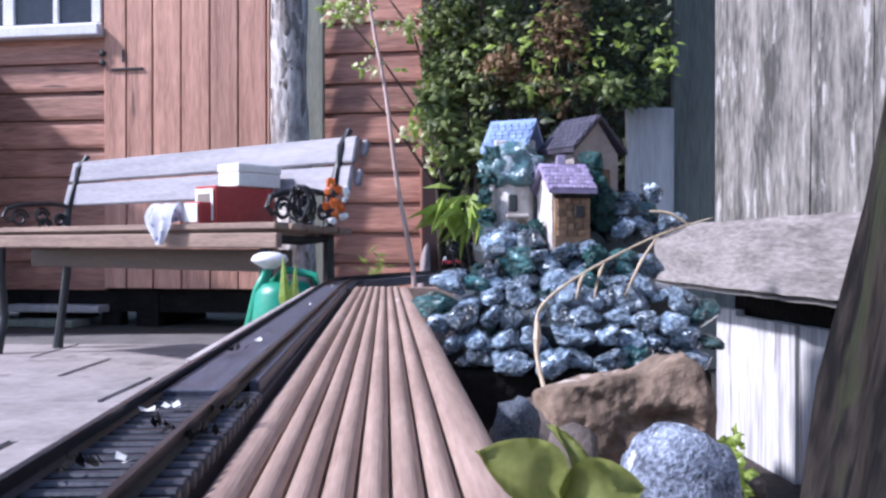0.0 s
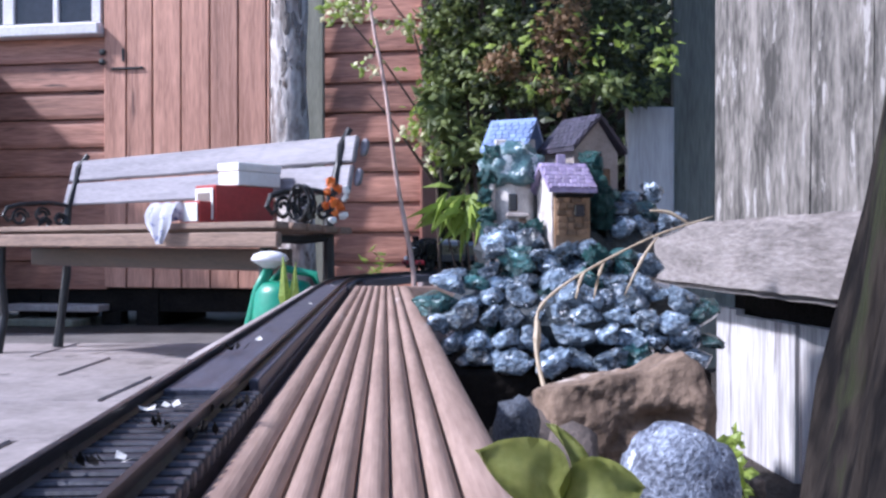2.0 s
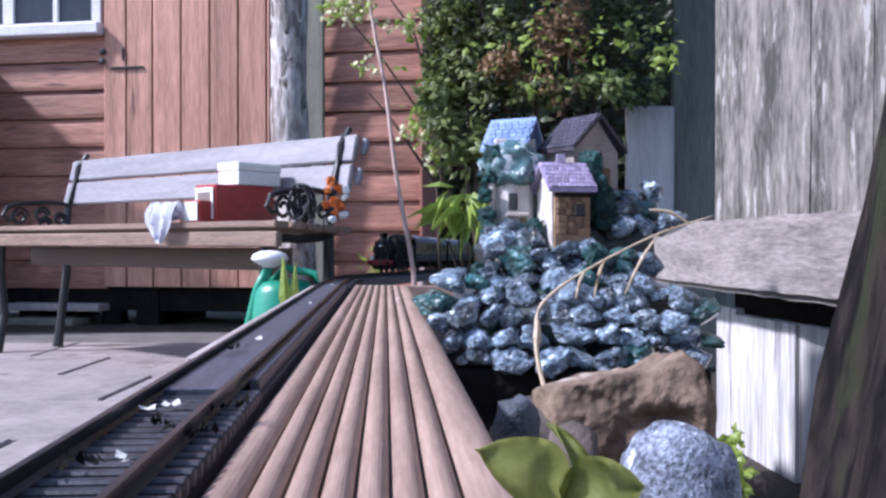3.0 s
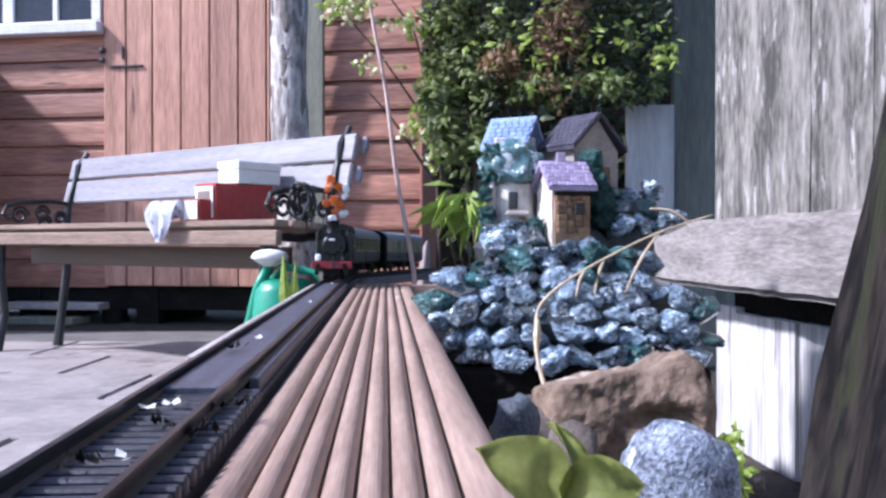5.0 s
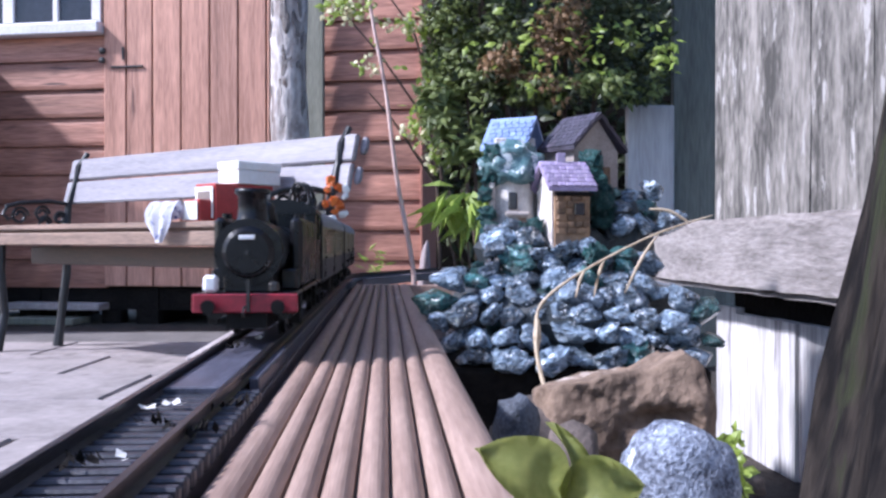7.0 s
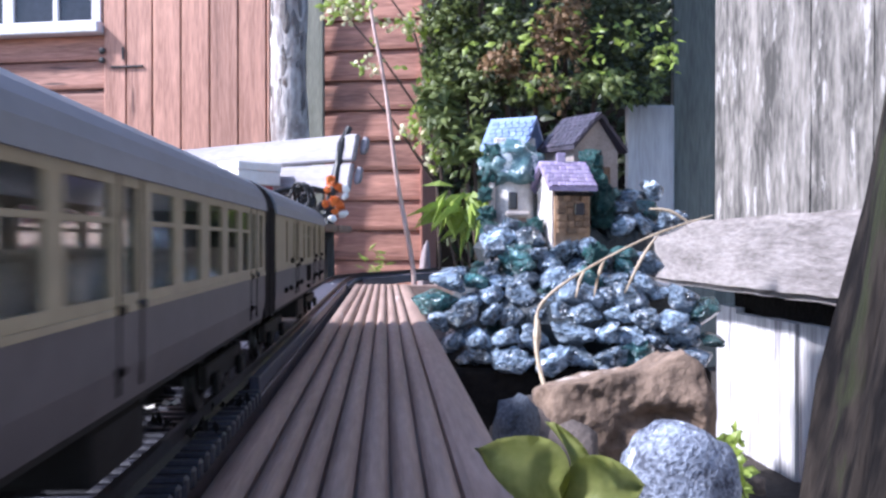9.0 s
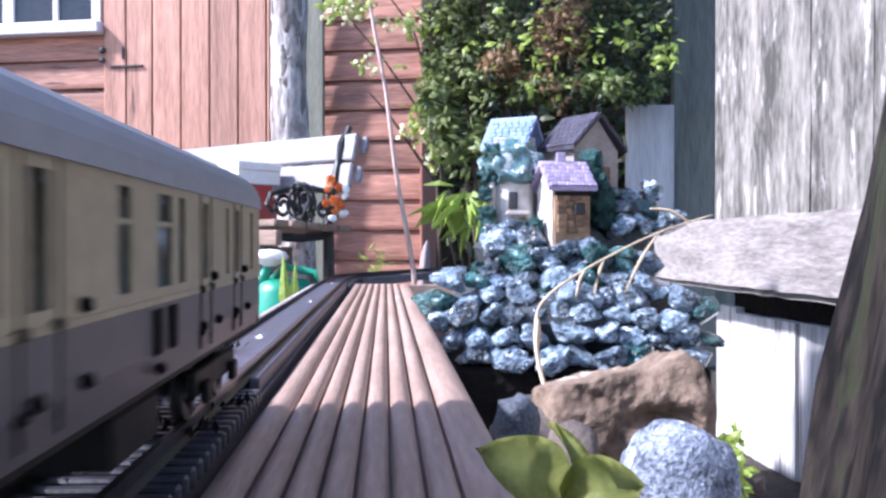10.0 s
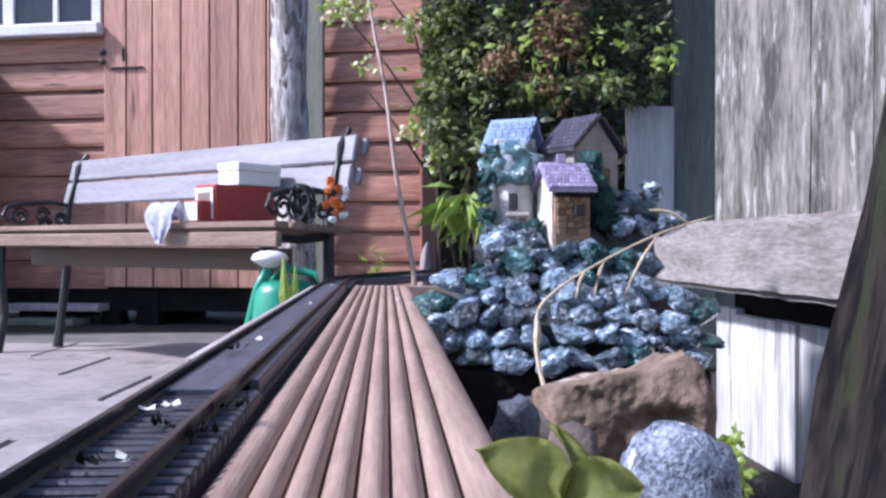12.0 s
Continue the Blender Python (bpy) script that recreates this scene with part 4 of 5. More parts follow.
    part("low_wall", box(0.075, 0.094, 1.285, 1.30, 0.375, 0.412, 0.003), M_RENDERWALL, e)


M_PALEWALL = mat("pale_cottage_wall", (0.66, 0.62, 0.58), (0.36, 0.31, 0.28), 0.6, 50, 0.6, spread=0.5)
M_DOME = mat("dome_moss", (0.13, 0.22, 0.23), (0.03, 0.085, 0.09), 0.35, 30, 0.7, coat=0.5, spot=(0.72, 0.76, 0.76), spot_scale=50, spot_at=0.55)


def stones():
    def stone(name, m, size, seed, material, label, rough=0.3, sub=4, freq=1.5, cuts=0):
        ob = part(name, lump(*size, seed, rough, sub, freq, cuts), material, None, soft=True, m=m)
        return tagged(ob, label, "stone")
    ridge = [(0.103, 0.258), (0.163, 0.276), (0.213, 0.281), (0.255, 0.302), (0.276, 0.287), (0.293, 0.256)]
    rock, rows, nx, nv = bmesh.new(), [], 70, 46
    for i in range(nx + 1):
        x = 0.103 + 0.190 * i / nx
        k = max(j for j in range(len(ridge) - 1) if ridge[j][0] <= x + 1e-9)
        top = ridge[k][1] + (ridge[k + 1][1] - ridge[k][1]) * (x - ridge[k][0]) / (ridge[k + 1][0] - ridge[k][0])
        thin = min(1.0, (min(i, nx - i) + 0.3) / 7) ** 0.5
        row = []
        for j in range(nv + 1):
            w = j / nv
            if w < 0.62:
                q = w / 0.62
                y, z = 0.905 + 0.02 * q + 0.012 * q ** 6, 0.14 + (top - 0.14) * q - 0.004 * q ** 8
            else:
                q = (w - 0.62) / 0.38
                y, z = 0.937 + 0.12 * q, top - 0.004 - 0.015 * q
            c = Vector((x, 0.98 + (y - 0.98) * thin, z))
            hollow = math.exp(-((x - 0.232) / 0.03) ** 2 - ((z - 0.225) / 0.014) ** 2) + 0.6 * math.exp(-((x - 0.19) / 0.02) ** 2 - ((z - 0.19) / 0.03) ** 2)
            c += Vector((0.007 * noise.noise(c * 24), 0.014 * noise.noise(c * 15) + 0.008 * noise.noise(c * 38) + 0.004 * noise.noise(c * 95) + (0.028 * hollow if w < 0.6 else 0), 0.005 * noise.noise(c * 30 + Vector((0, 7, 0))) + 0.002 * noise.noise(c * 90)))
            row.append(rock.verts.new(c))
        rows.append(row)
    for a, b in zip(rows, rows[1:]):
        for j in range(nv):
            rock.faces.new((a[j], a[j + 1], b[j + 1], b[j]))
    rock.faces.new(rows[0])
    rock.faces.new(rows[-1][::-1])
    tagged(part("sandstone_rock", rock, M_SANDSTONE, None, soft=True), "broken brown sandstone rock lying on the soil", "stone")
    stone("grey_cobble", pose(0.176, 0.665, 0.205, 0, 0, 20), (0.043, 0.043, 0.072), 14, M_GREYSTONE, "rounded speckled blue-grey cobble beside the rock", 0.10, 4)
    stone("small_grey_stone", pose(0.066, 0.82, 0.205, 0, 4, 30), (0.021, 0.022, 0.066), 17, M_SLATESTONE, "small mottled grey stone at the board's edge", 0.25, 3)
    stone("dark_stone", pose(0.108, 0.74, 0.195, 0, 0, 60), (0.022, 0.03, 0.062), 19, M_ROCKBROWN, "small dark brown stone half hidden by leaves", 0.35, 3)
    stone("dark_stone", pose(0.10, 0.98, 0.18, 0, 0, 10), (0.05, 0.07, 0.06), 23, M_ROCKBROWN, "dark brown stone under the ornament's plinth", 0.3, 3)
    stone("leaning_slab", pose(-0.088, 4.2, 0.2, 0, 4, 20), (0.032, 0.03, 0.235), 29, M_PINKSTONE, "pinkish grey slab standing by the shed corner", 0.15, 3, 1.5, 5)
    for k, (x, y) in enumerate(((0.30, 0.75), (0.25, 0.58), (0.33, 0.95), (0.12, 0.6), (0.20, 0.8))):
        stone("pebble", pose(x, y, 0.155, 0, 0, 50 * k), (0.016, 0.014, 0.012), 40 + k, M_ROCKBROWN, "small brown pebble on the soil", 0.3, 2)


M_PINKSTONE = mat("pink_stone", (0.34, 0.28, 0.28), (0.20, 0.16, 0.16), 0.85, 14, 0.7)
M_ROCKBROWN = mat("brown_stone", (0.13, 0.10, 0.085), (0.05, 0.04, 0.035), 0.8, 30, 0.8, spread=0.6)


# ---- bench ----
BENCH = Matrix.Translation((-0.8885, 3.22, 0)) @ Matrix.Rotation(radians(-35.6), 4, "Z")


def bench():
    e = thing("garden_bench", BENCH, "slatted garden bench with black cast-iron ends and weathered grey back", "bench")
    lean = 14

    def slat(name, x0, x1, y, z, w, t, tilt_, material, label=""):
        return part(name, box(x0, x1, -t / 2, t / 2, -w / 2, w / 2, 0.004, seg=2), material, e, label, m=pose(0, y, z, tilt_, 0, 0))
    slat("back_slat", -0.772, 0.772, -0.012, 0.7075, 0.086, 0.02, -lean, M_SLAT, "grey back slat")
    slat("back_slat", -0.772, 0.772, -0.037, 0.6125, 0.09, 0.02, -lean, M_SLAT, "grey back slat")
    for k in range(5):
        slat("seat_slat", -0.80, 0.80, -0.355 + k * 0.066, 0.465 - 0.003 * k, 0.056, 0.02, 88, M_SEATSLAT)
    part("front_rail", box(-0.80, 0.80, -0.378, -0.355, 0.402, 0.446, 0.004), M_SEATSLAT, e)
    part("apron", box(-0.70, 0.70, -0.235, -0.215, 0.330, 0.398, 0.004), M_APRON, e, "dark brown apron board under the seat")
    for x in (-0.715, 0.715):
        f = part("end_frame", tube([(x, 0.018, 0.775), (x, -0.022, 0.72), (x, -0.034, 0.66), (x, -0.066, 0.57), (x, -0.078, 0.46), (x, -0.075, 0.30), (x, -0.10, 0.12), (x, -0.115, 0.0)], [0.011, 0.012, 0.012, 0.013, 0.017, 0.017, 0.016, 0.02], 8), M_IRON, e, "black cast-iron end")
        tube_front = tube([(x, -0.34, 0.445), (x, -0.345, 0.30), (x, -0.33, 0.14), (x, -0.36, 0.0)], [0.017, 0.016, 0.015, 0.02], 8)
        part("front_leg", tube_front, M_IRON, f)
        part("seat_bearer", tube([(x, -0.07, 0.435), (x, -0.2, 0.425), (x, -0.36, 0.43)], 0.014, 6), M_IRON, f)
        arm = [(x, -0.055, 0.565), (x, -0.15, 0.575), (x, -0.27, 0.565), (x, -0.32, 0.55), (x, -0.335, 0.52), (x, -0.315, 0.50), (x, -0.295, 0.51), (x, -0.30, 0.525)]
        part("armrest", tube(arm, [0.008, 0.009, 0.009, 0.009, 0.008, 0.007, 0.006, 0.005], 8), M_IRON, f)
        for k, (cy, cz, r) in enumerate(((-0.27, 0.515, 0.036), (-0.18, 0.525, 0.032), (-0.17, 0.49, 0.028), (-0.105, 0.51, 0.026))):
            part("scroll", tube([(x, cy + r * (1 - 0.035 * i) * math.cos(i * 0.5), cz + r * (1 - 0.035 * i) * math.sin(i * 0.5)) for i in range(20)], 0.0065, 5), M_IRON, f)
        for z in (0.715, 0.62):
            part("slat_bolt", lump(0.014, 0.012, 0.03, 2, 0.1, 2), M_SLAT, f, m=pose(x + (0.062 if x > 0 else -0.062), 0.02 if z > 0.7 else -0.01, z, -14))


def carton(name, m, size, body, label, category, lid=None, window=None):
    sx, sy, sz = size
    e = thing(name, m, label, category)
    t = 0.0025
    part("tray", box(-sx / 2, sx / 2, -sy / 2, sy / 2, 0, sz * (0.62 if lid else 1.0), t), body, e)
    if lid:
        part("lid", box(-sx / 2 - 0.002, sx / 2 + 0.002, -sy / 2 - 0.002, sy / 2 + 0.002, sz * 0.62 + 0.0005, sz, t), lid, e)
    if window:
        fr = part("end_label", box(-sx / 2 - 0.006, -sx / 2 - 0.003, -sy / 2 * 0.86, sy / 2 * 0.86, sz * 0.10, sz * 0.92, 0.001), M_CARD, e, "white-edged end label")
        part("label_panel", box(-sx / 2 - 0.0075, -sx / 2 - 0.0062, -sy / 2 * 0.62, sy / 2 * 0.62, sz * 0.26, sz * 0.80, 0.0005), window, fr)
    return e


def clutter():
    # things on the bench
    z = 0.474
    carton("red_box", pose(-0.655, 2.80, z, 0, 0, 50), (0.22, 0.105, 0.118), M_RED, "long red cardboard model box on the bench seat", "box", None, M_CARDGREY)
    carton("white_box", pose(-0.615, 2.83, z + 0.1195, 0, 0, 52), (0.17, 0.10, 0.07), M_CARD, "white cardboard box lying on the red box", "box", M_CARD)
    carton("small_red_box", pose(-0.722, 2.72, z, 0, 0, 52), (0.11, 0.074, 0.068), M_RED, "small red box with a white end on the bench", "box", None, M_CARD)
    # printed cloth hanging over the seat's edge
    own = bmesh.new()
    n, rows = 14, 12
    grid = []
    for j in range(rows + 1):
        v = j / rows
        row = []
        for i in range(n + 1):
            u = i / n * 2 - 1
            width = 0.062 if v < 0.6 else 0.062 * (1 - 0.8 * (v - 0.6) / 0.4)
            fold = 0.008 * math.sin(u * 7 + v * 2) + 0.006 * noise.noise(Vector((u * 2, v * 4, 1)))
            if v < 0.35:
                y, zz = 0.07 - 0.20 * v + fold, 0.055 * math.sin(v / 0.35 * 2.6) + 0.008 + 0.5 * fold
            else:
                y, zz = -0.006 + 0.6 * fold, 0.034 - (v - 0.35) / 0.65 * 0.098
            row.append(own.verts.new((u * width + 0.012 * v, y, zz)))
        grid.append(row)
    for a, b in zip(grid, grid[1:]):
        for i in range(n):
            own.faces.new((a[i], a[i + 1], b[i + 1], b[i]))
    bmesh.ops.solidify(own, geom=own.faces[:], thickness=0.002)
    cl = part("printed_cloth", own, M_CLOTH, None, soft=True, m=pose(-0.866, 2.696, z + 0.002, 0, 0, -35.6))
    tagged(cl, "white cloth with blue print hanging over the bench edge", "cloth")
    # coil of dark cable and a bundle of orange cloth on the arm end
    c = thing("cable_coil", pose(-0.405, 2.565, z + 0.056, 0, 0, 60), "coil of black cable on the end of the bench", "cable coil")
    for k in range(6):
        r = 0.046 - 0.004 * (k % 3)
        part("loop", tube([((k - 2.5) * 0.008 + 0.006 * math.sin(i * 1.3 + k), r * 0.8 * math.cos(i * 0.45 + k), r * 1.15 * math.sin(i * 0.45 + k)) for i in range(15)], 0.0045, 5), M_IRON, c, soft=True)
    part("plug", box(-0.012, 0.012, -0.03, -0.008, -0.05, -0.02, 0.004), M_STEEL, c, "pale plug")
    e = thing("orange_gloves", pose(-0.315, 2.60, z, 0, 0, 20), "crumpled orange and white gloves tucked in the bench arm", "gloves")
    for k, (x, zz, sx, sz) in enumerate(((-0.010, 0.118, 0.014, 0.018), (0.012, 0.102, 0.013, 0.012), (-0.022, 0.092, 0.010, 0.009), (-0.002, 0.060, 0.019, 0.013), (0.016, 0.048, 0.011, 0.014), (-0.026, 0.050, 0.010, 0.010), (0.002, 0.030, 0.012, 0.009))):
        part("fold", lump(sx, 0.012, sz, 71 + k, 0.9, 3, 2.6, 7), M_ORANGE, e, m=pose(x, 0.004 * (k % 3), zz, 20 * k, 35 * k, 15 * k))
    for k, (x, zz, s) in enumerate(((0.030, 0.095, 0.012), (0.026, 0.070, 0.010), (0.022, 0.022, 0.013), (-0.008, 0.008, 0.011))):
        part("cuff", lump(s, 0.010, s * 1.2, 81 + k, 0.6, 2, 2.2, 4), M_CARD, e, "white cuff", m=pose(x, -0.006, zz, 0, 30 * k))

    # watering can beside the railway
    w = thing("watering_can", pose(-0.402, 2.25, 0.0, 0, 0, 185), "green plastic watering can with a white rose", "watering can")
    prof = [(0.085, 0), (0.088, 0.02), (0.082, 0.20), (0.074, 0.29), (0.06, 0.315), (0.045, 0.32)]
    own = bmesh.new()
    ring = [[own.verts.new((1.05 * r * math.cos(a), 1.0 * r * math.sin(a), h)) for a in (2 * math.pi * k / 24 for k in range(24))] for r, h in prof]
    for a, b in zip(ring, ring[1:]):
        for k in range(24):
            own.faces.new((a[k], a[(k + 1) % 24], b[(k + 1) % 24], b[k]))
    own.faces.new(ring[0][::-1])
    own.faces.new(ring[-1])
    part("body", own, M_GREEN, w, soft=True)
    part("handle", tube([(-0.07, 0, 0.16), (-0.105, 0, 0.25), (-0.075, 0, 0.335), (0.0, 0, 0.35), (0.03, 0, 0.315)], 0.011, 8), M_GREEN, w, soft=True)
    sp = part("spout", tube([(0.07, 0.0, 0.07), (0.085, 0.01, 0.2), (0.062, 0.02, 0.30), (0.035, 0.03, 0.352)], [0.022, 0.017, 0.014, 0.013], 10), M_GREEN, w, soft=True)
    own = bmesh.new()
    prof = [(0.014, 0), (0.040, 0.016), (0.047, 0.022), (0.040, 0.034), (0.022, 0.041), (0.001, 0.043)]
    ring = [[own.verts.new((r * math.cos(a), r * math.sin(a), h)) for a in (2 * math.pi * k / 24 for k in range(24))] for r, h in prof]
    for a, b in zip(ring, ring[1:]):
        for k in range(24):
            own.faces.new((a[k], a[(k + 1) % 24], b[(k + 1) % 24], b[k]))
    own.faces.new(ring[-1])
    part("rose", own, M_WHITE, sp, "white sprinkler rose", soft=True, m=pose(0.033, 0.03, 0.352))
    # bamboo cane leaning by the line
    own = tube([(-0.084 - 0.160 * k / 12 + 0.004 * math.sin(k), 2.86, 0.0 + 0.31 * (1 if k else 0) + 0.95 * max(0, k - 1) / 11) for k in range(13)], [0.009 - 0.0003 * k for k in range(13)], 8)
    c = part("bamboo_cane", own, M_CANE, None, soft=True)
    tagged(c, "thin pinkish bamboo cane standing beside the line", "cane")
    # petals fallen on the track
    rnd = random.Random(5)
    for (lat, s, k) in ((LINE_X - 0.014, 0.515, 3), (LINE_X + 0.0, 0.53, 3), (LINE_X + 0.004, 0.85, 3), (LINE_X + 0.010, 1.35, 2), (LINE_X + 0.012, 1.95, 2), (LINE_X + 0.006, 0.40, 2)):
        vs, fs = [], []
        for q in range(k):
            leaf_verts(vs, fs, (rnd.uniform(-0.004, 0.004), rnd.uniform(-0.004, 0.004), 0.001), (rnd.uniform(-1, 1), rnd.uniform(-0.3, 1), 0.15), (0, 0, 1), 0.0075, 0.006, -0.2)
        zz = RAIL_Z - (0.0035 if s > 0.6 else 0.0075)
        pt = part("fallen_petal", (vs, [], fs), M_PETAL, None, m=TRACK @ pose(lat, s, zz))
        tagged(pt, "white fallen petals lying between the rails", "petal", group="petals on the track")
    for (lat, s) in ((LINE_X - 0.006, 0.385), (LINE_X + 0.003, 0.47), (LINE_X + 0.03, 0.45), (LINE_X + 0.033, 0.52), (LINE_X - 0.006, 0.78)):
        vs, fs = [], []
        for q in range(9):
            leaf_verts(vs, fs, (rnd.uniform(-0.009, 0.009), rnd.uniform(-0.012, 0.012), 0.001), (rnd.uniform(-1, 1), rnd.uniform(-1, 1), 0.4), (0, 0, 1), 0.009, 0.004, -0.2)
        dz = RAIL_Z - (0.0035 if s > 0.6 else 0.0085)
        d = part("leaf_litter", (vs, [], fs), M_VOID, None, m=TRACK @ pose(lat, s, dz))
        tagged(d, "dark scraps of leaf litter on the sleepers", "leaf litter", group="litter on the track")


def plants():
    # pale tree trunk before the shed door, and a plank beside it
    t = thing("tree_trunk", pose(-0.585, 3.47, 0), "pale rough-barked tree trunk beside the shed door", "tree")
    own = bmesh.new()
    rings = []
    for k in range(40):
        z = k * 0.06
        cx = 0.02 - 0.035 * z / 1.2 + 0.008 * math.sin(z * 5)
        ring = []
        for i in range(22):
            a = 2 * math.pi * i / 22
            r = (0.075 - 0.004 * z) * (1 + 0.13 * noise.noise(Vector((math.cos(a) * 1.5, math.sin(a) * 1.5, z * 3))) + 0.08 * noise.noise(Vector((math.cos(a) * 4, math.sin(a) * 4, z * 14))))
            ring.append(own.verts.new((cx + r * math.cos(a), 0.8 * r * math.sin(a), z)))
        rings.append(ring)
    for a, b in zip(rings, rings[1:]):
        for i in range(22):
            own.faces.new((a[i], a[(i + 1) % 22], b[(i + 1) % 22], b[i]))
    own.faces.new(rings[-1])
    part("trunk", own, M_BARK, t, soft=True)
    rnd = random.Random(12)
    plates = [mesh_of(lump(1, 0.35, 1, 90 + k, 0.5, 3, 1.8, 4), "bark_plate", M_BARK, True) for k in range(5)]
    for k in range(70):
        z, a = rnd.uniform(0.55, 1.75), rnd.uniform(-2.9, -0.2)
        r = 0.072 - 0.004 * z
        at = pose(0.02 - 0.035 * z / 1.2 + 0.008 * math.sin(z * 5) + r * math.cos(a), 0.8 * r * math.sin(a), z, 0, rnd.uniform(-12, 12), math.degrees(a) + 90)
        piece("bark_plate", rnd.choice(plates), t, m=at @ Matrix.Diagonal((rnd.uniform(0.006, 0.018), 0.011, rnd.uniform(0.015, 0.065), 1)))
    pl = part("leaning_plank", box(-0.495, -0.402, -0.05, -0.026, 0.0645, 2.2, 0.004), M_GREYPLANK, None, m=SHED)
    tagged(pl, "greenish grey plank upright against the shed", "plank")

    def stems(parent, paths, r):
        for p in paths:
            part("stem", tube(p, [r * (1 - 0.6 * k / (len(p) - 1)) for k in range(len(p))], 6), M_TWIG, parent)
    # climbing shrub over the back fence
    v = thing("climbing_shrub", pose(0, 0, 0), "dense dark green climbing shrub with brown dead patches", "shrub")
    spots = [((0.05, 2.95, 1.12), (0.13, 0.14, 0.22)), ((0.2, 2.92, 1.04), (0.15, 0.13, 0.19)), ((0.38, 2.87, 1.10), (0.17, 0.14, 0.25)), ((0.58, 2.84, 1.12), (0.15, 0.12, 0.26)),
             ((0.30, 2.82, 0.93), (0.2, 0.10, 0.08)), ((0.60, 2.8, 0.95), (0.11, 0.08, 0.10)), ((0.08, 2.97, 0.84), (0.09, 0.08, 0.16)), ((0.70, 3.02, 1.08), (0.10, 0.07, 0.20)), ((0.08, 3.0, 1.40), (0.2, 0.15, 0.2)), ((0.45, 2.9, 1.45), (0.35, 0.2, 0.2))]
    # leaves above the view, added to block the sun from the shrub below
    shade_crown = [((-0.02, 2.85, 1.58), (0.30, 0.25, 0.20)), ((0.45, 2.80, 1.66), (0.40, 0.30, 0.24)), ((0.30, 2.66, 1.46), (0.20, 0.10, 0.10))]
    foliage("upper_leaves", shade_crown, 3600, 0.05, M_LEAF2, v, 17)
    foliage("leaves", spots, 8200, 0.029, M_LEAF2, v, 1)
    # bright leaves kept mostly left: the lit side is put into leaf colour
    foliage("bright_leaves", spots[:2] + spots[4:7], 2600, 0.030, M_LEAF, v, 2, label="brighter leaves for the shrub's sunlit left side")
    foliage("bright_leaves", [((0.02, 2.90, 1.02), (0.10, 0.08, 0.16)), ((0.12, 2.88, 0.98), (0.12, 0.06, 0.10)), ((0.52, 2.72, 0.90), (0.14, 0.06, 0.05)), ((0.62, 2.74, 1.02), (0.06, 0.05, 0.14))], 700, 0.034, M_LEAF, v, 12, slim=0.5)
    foliage("bright_leaves", [((0.06, 2.88, 0.76), (0.10, 0.06, 0.13)), ((-0.01, 2.88, 0.86), (0.07, 0.05, 0.08))], 320, 0.055, M_LEAF, v, 14, slim=0.42)
    foliage("lime_leaves", [((-0.07, 2.90, 0.84), (0.06, 0.05, 0.06)), ((-0.02, 2.90, 1.08), (0.06, 0.05, 0.14)), ((0.66, 2.66, 1.0), (0.05, 0.05, 0.12)), ((0.35, 2.70, 1.0), (0.28, 0.05, 0.16))], 170, 0.034, M_LIME, v, 15, slim=0.5, label="pale lime leaves")
    foliage("dead_leaves", [((0.36, 2.74, 1.08), (0.09, 0.05, 0.26)), ((0.22, 2.78, 0.96), (0.11, 0.05, 0.06))], 1300, 0.024, M_LEAFDRY, v, 3, label="brown dead leaves")
    stems(v, [[(0.3 + 0.05 * k, 3.0, 0.0), (0.28 + 0.06 * k, 2.98, 0.5), (0.2 + 0.1 * k, 2.92, 0.9), (0.1 + 0.15 * k, 2.88, 1.3), (0.05 + 0.18 * k, 2.86, 1.5)] for k in range(4)], 0.012)
    stems(v, [[(0.16 + 0.02 * k, 3.0, 0.0), (0.1 + 0.02 * k, 2.98, 0.5), (0.03 + 0.05 * k, 2.95, 0.9), (-0.02 + 0.07 * k, 2.93, 1.2)] for k in range(3)], 0.009)
    # dark hedge far behind
    h = thing("far_hedge", pose(0, 0, 0), "dark shaded hedge at the end of the garden", "hedge")
    foliage("leaves", [((0.2 + 0.6 * k, 6.4, 0.9), (0.5, 0.3, 0.9)) for k in range(-2, 4)] + [((0.2 + 0.6 * k, 6.4, 2.0), (0.5, 0.3, 0.8)) for k in range(-2, 4)], 3800, 0.13, M_LEAF2, h, 6)
    stems(h, [[(-0.6 + 0.7 * k, 6.5, 0), (-0.6 + 0.7 * k, 6.5, 1.6)] for k in range(5)], 0.03)
    # lime strap-leaved plant by the line
    l = thing("lime_plant", pose(0.030, 2.82, 0), "arching lime green leaves of a bamboo-like plant", "plant")
    rnd = random.Random(9)
    vs, fs = [], []
    for k in range(34):
        at = (rnd.uniform(-0.03, 0.11), rnd.uniform(-0.04, 0.05), rnd.uniform(0.50, 0.59))
        leaf_verts(vs, fs, at, (rnd.uniform(-1, 0.45), rnd.uniform(-0.7, 0.0), rnd.uniform(-0.75, 0.25)), (rnd.uniform(-0.3, 0.3), -0.7, 1), rnd.uniform(0.10, 0.17), rnd.uniform(0.022, 0.040), 0.35)
    part("leaves", (vs, [], fs), M_LIME, l)
    stems(l, [[(0.03, 0, 0), (0.02 + 0.02 * k, 0.01, 0.3), (-0.05 + 0.04 * k, 0, 0.58)] for k in range(5)], 0.005)
    # thin branches with pale flowers before the shed
    f = thing("flowering_branch", pose(0, 0, 0), "thin straggling branches with pale yellow flowers", "shrub")
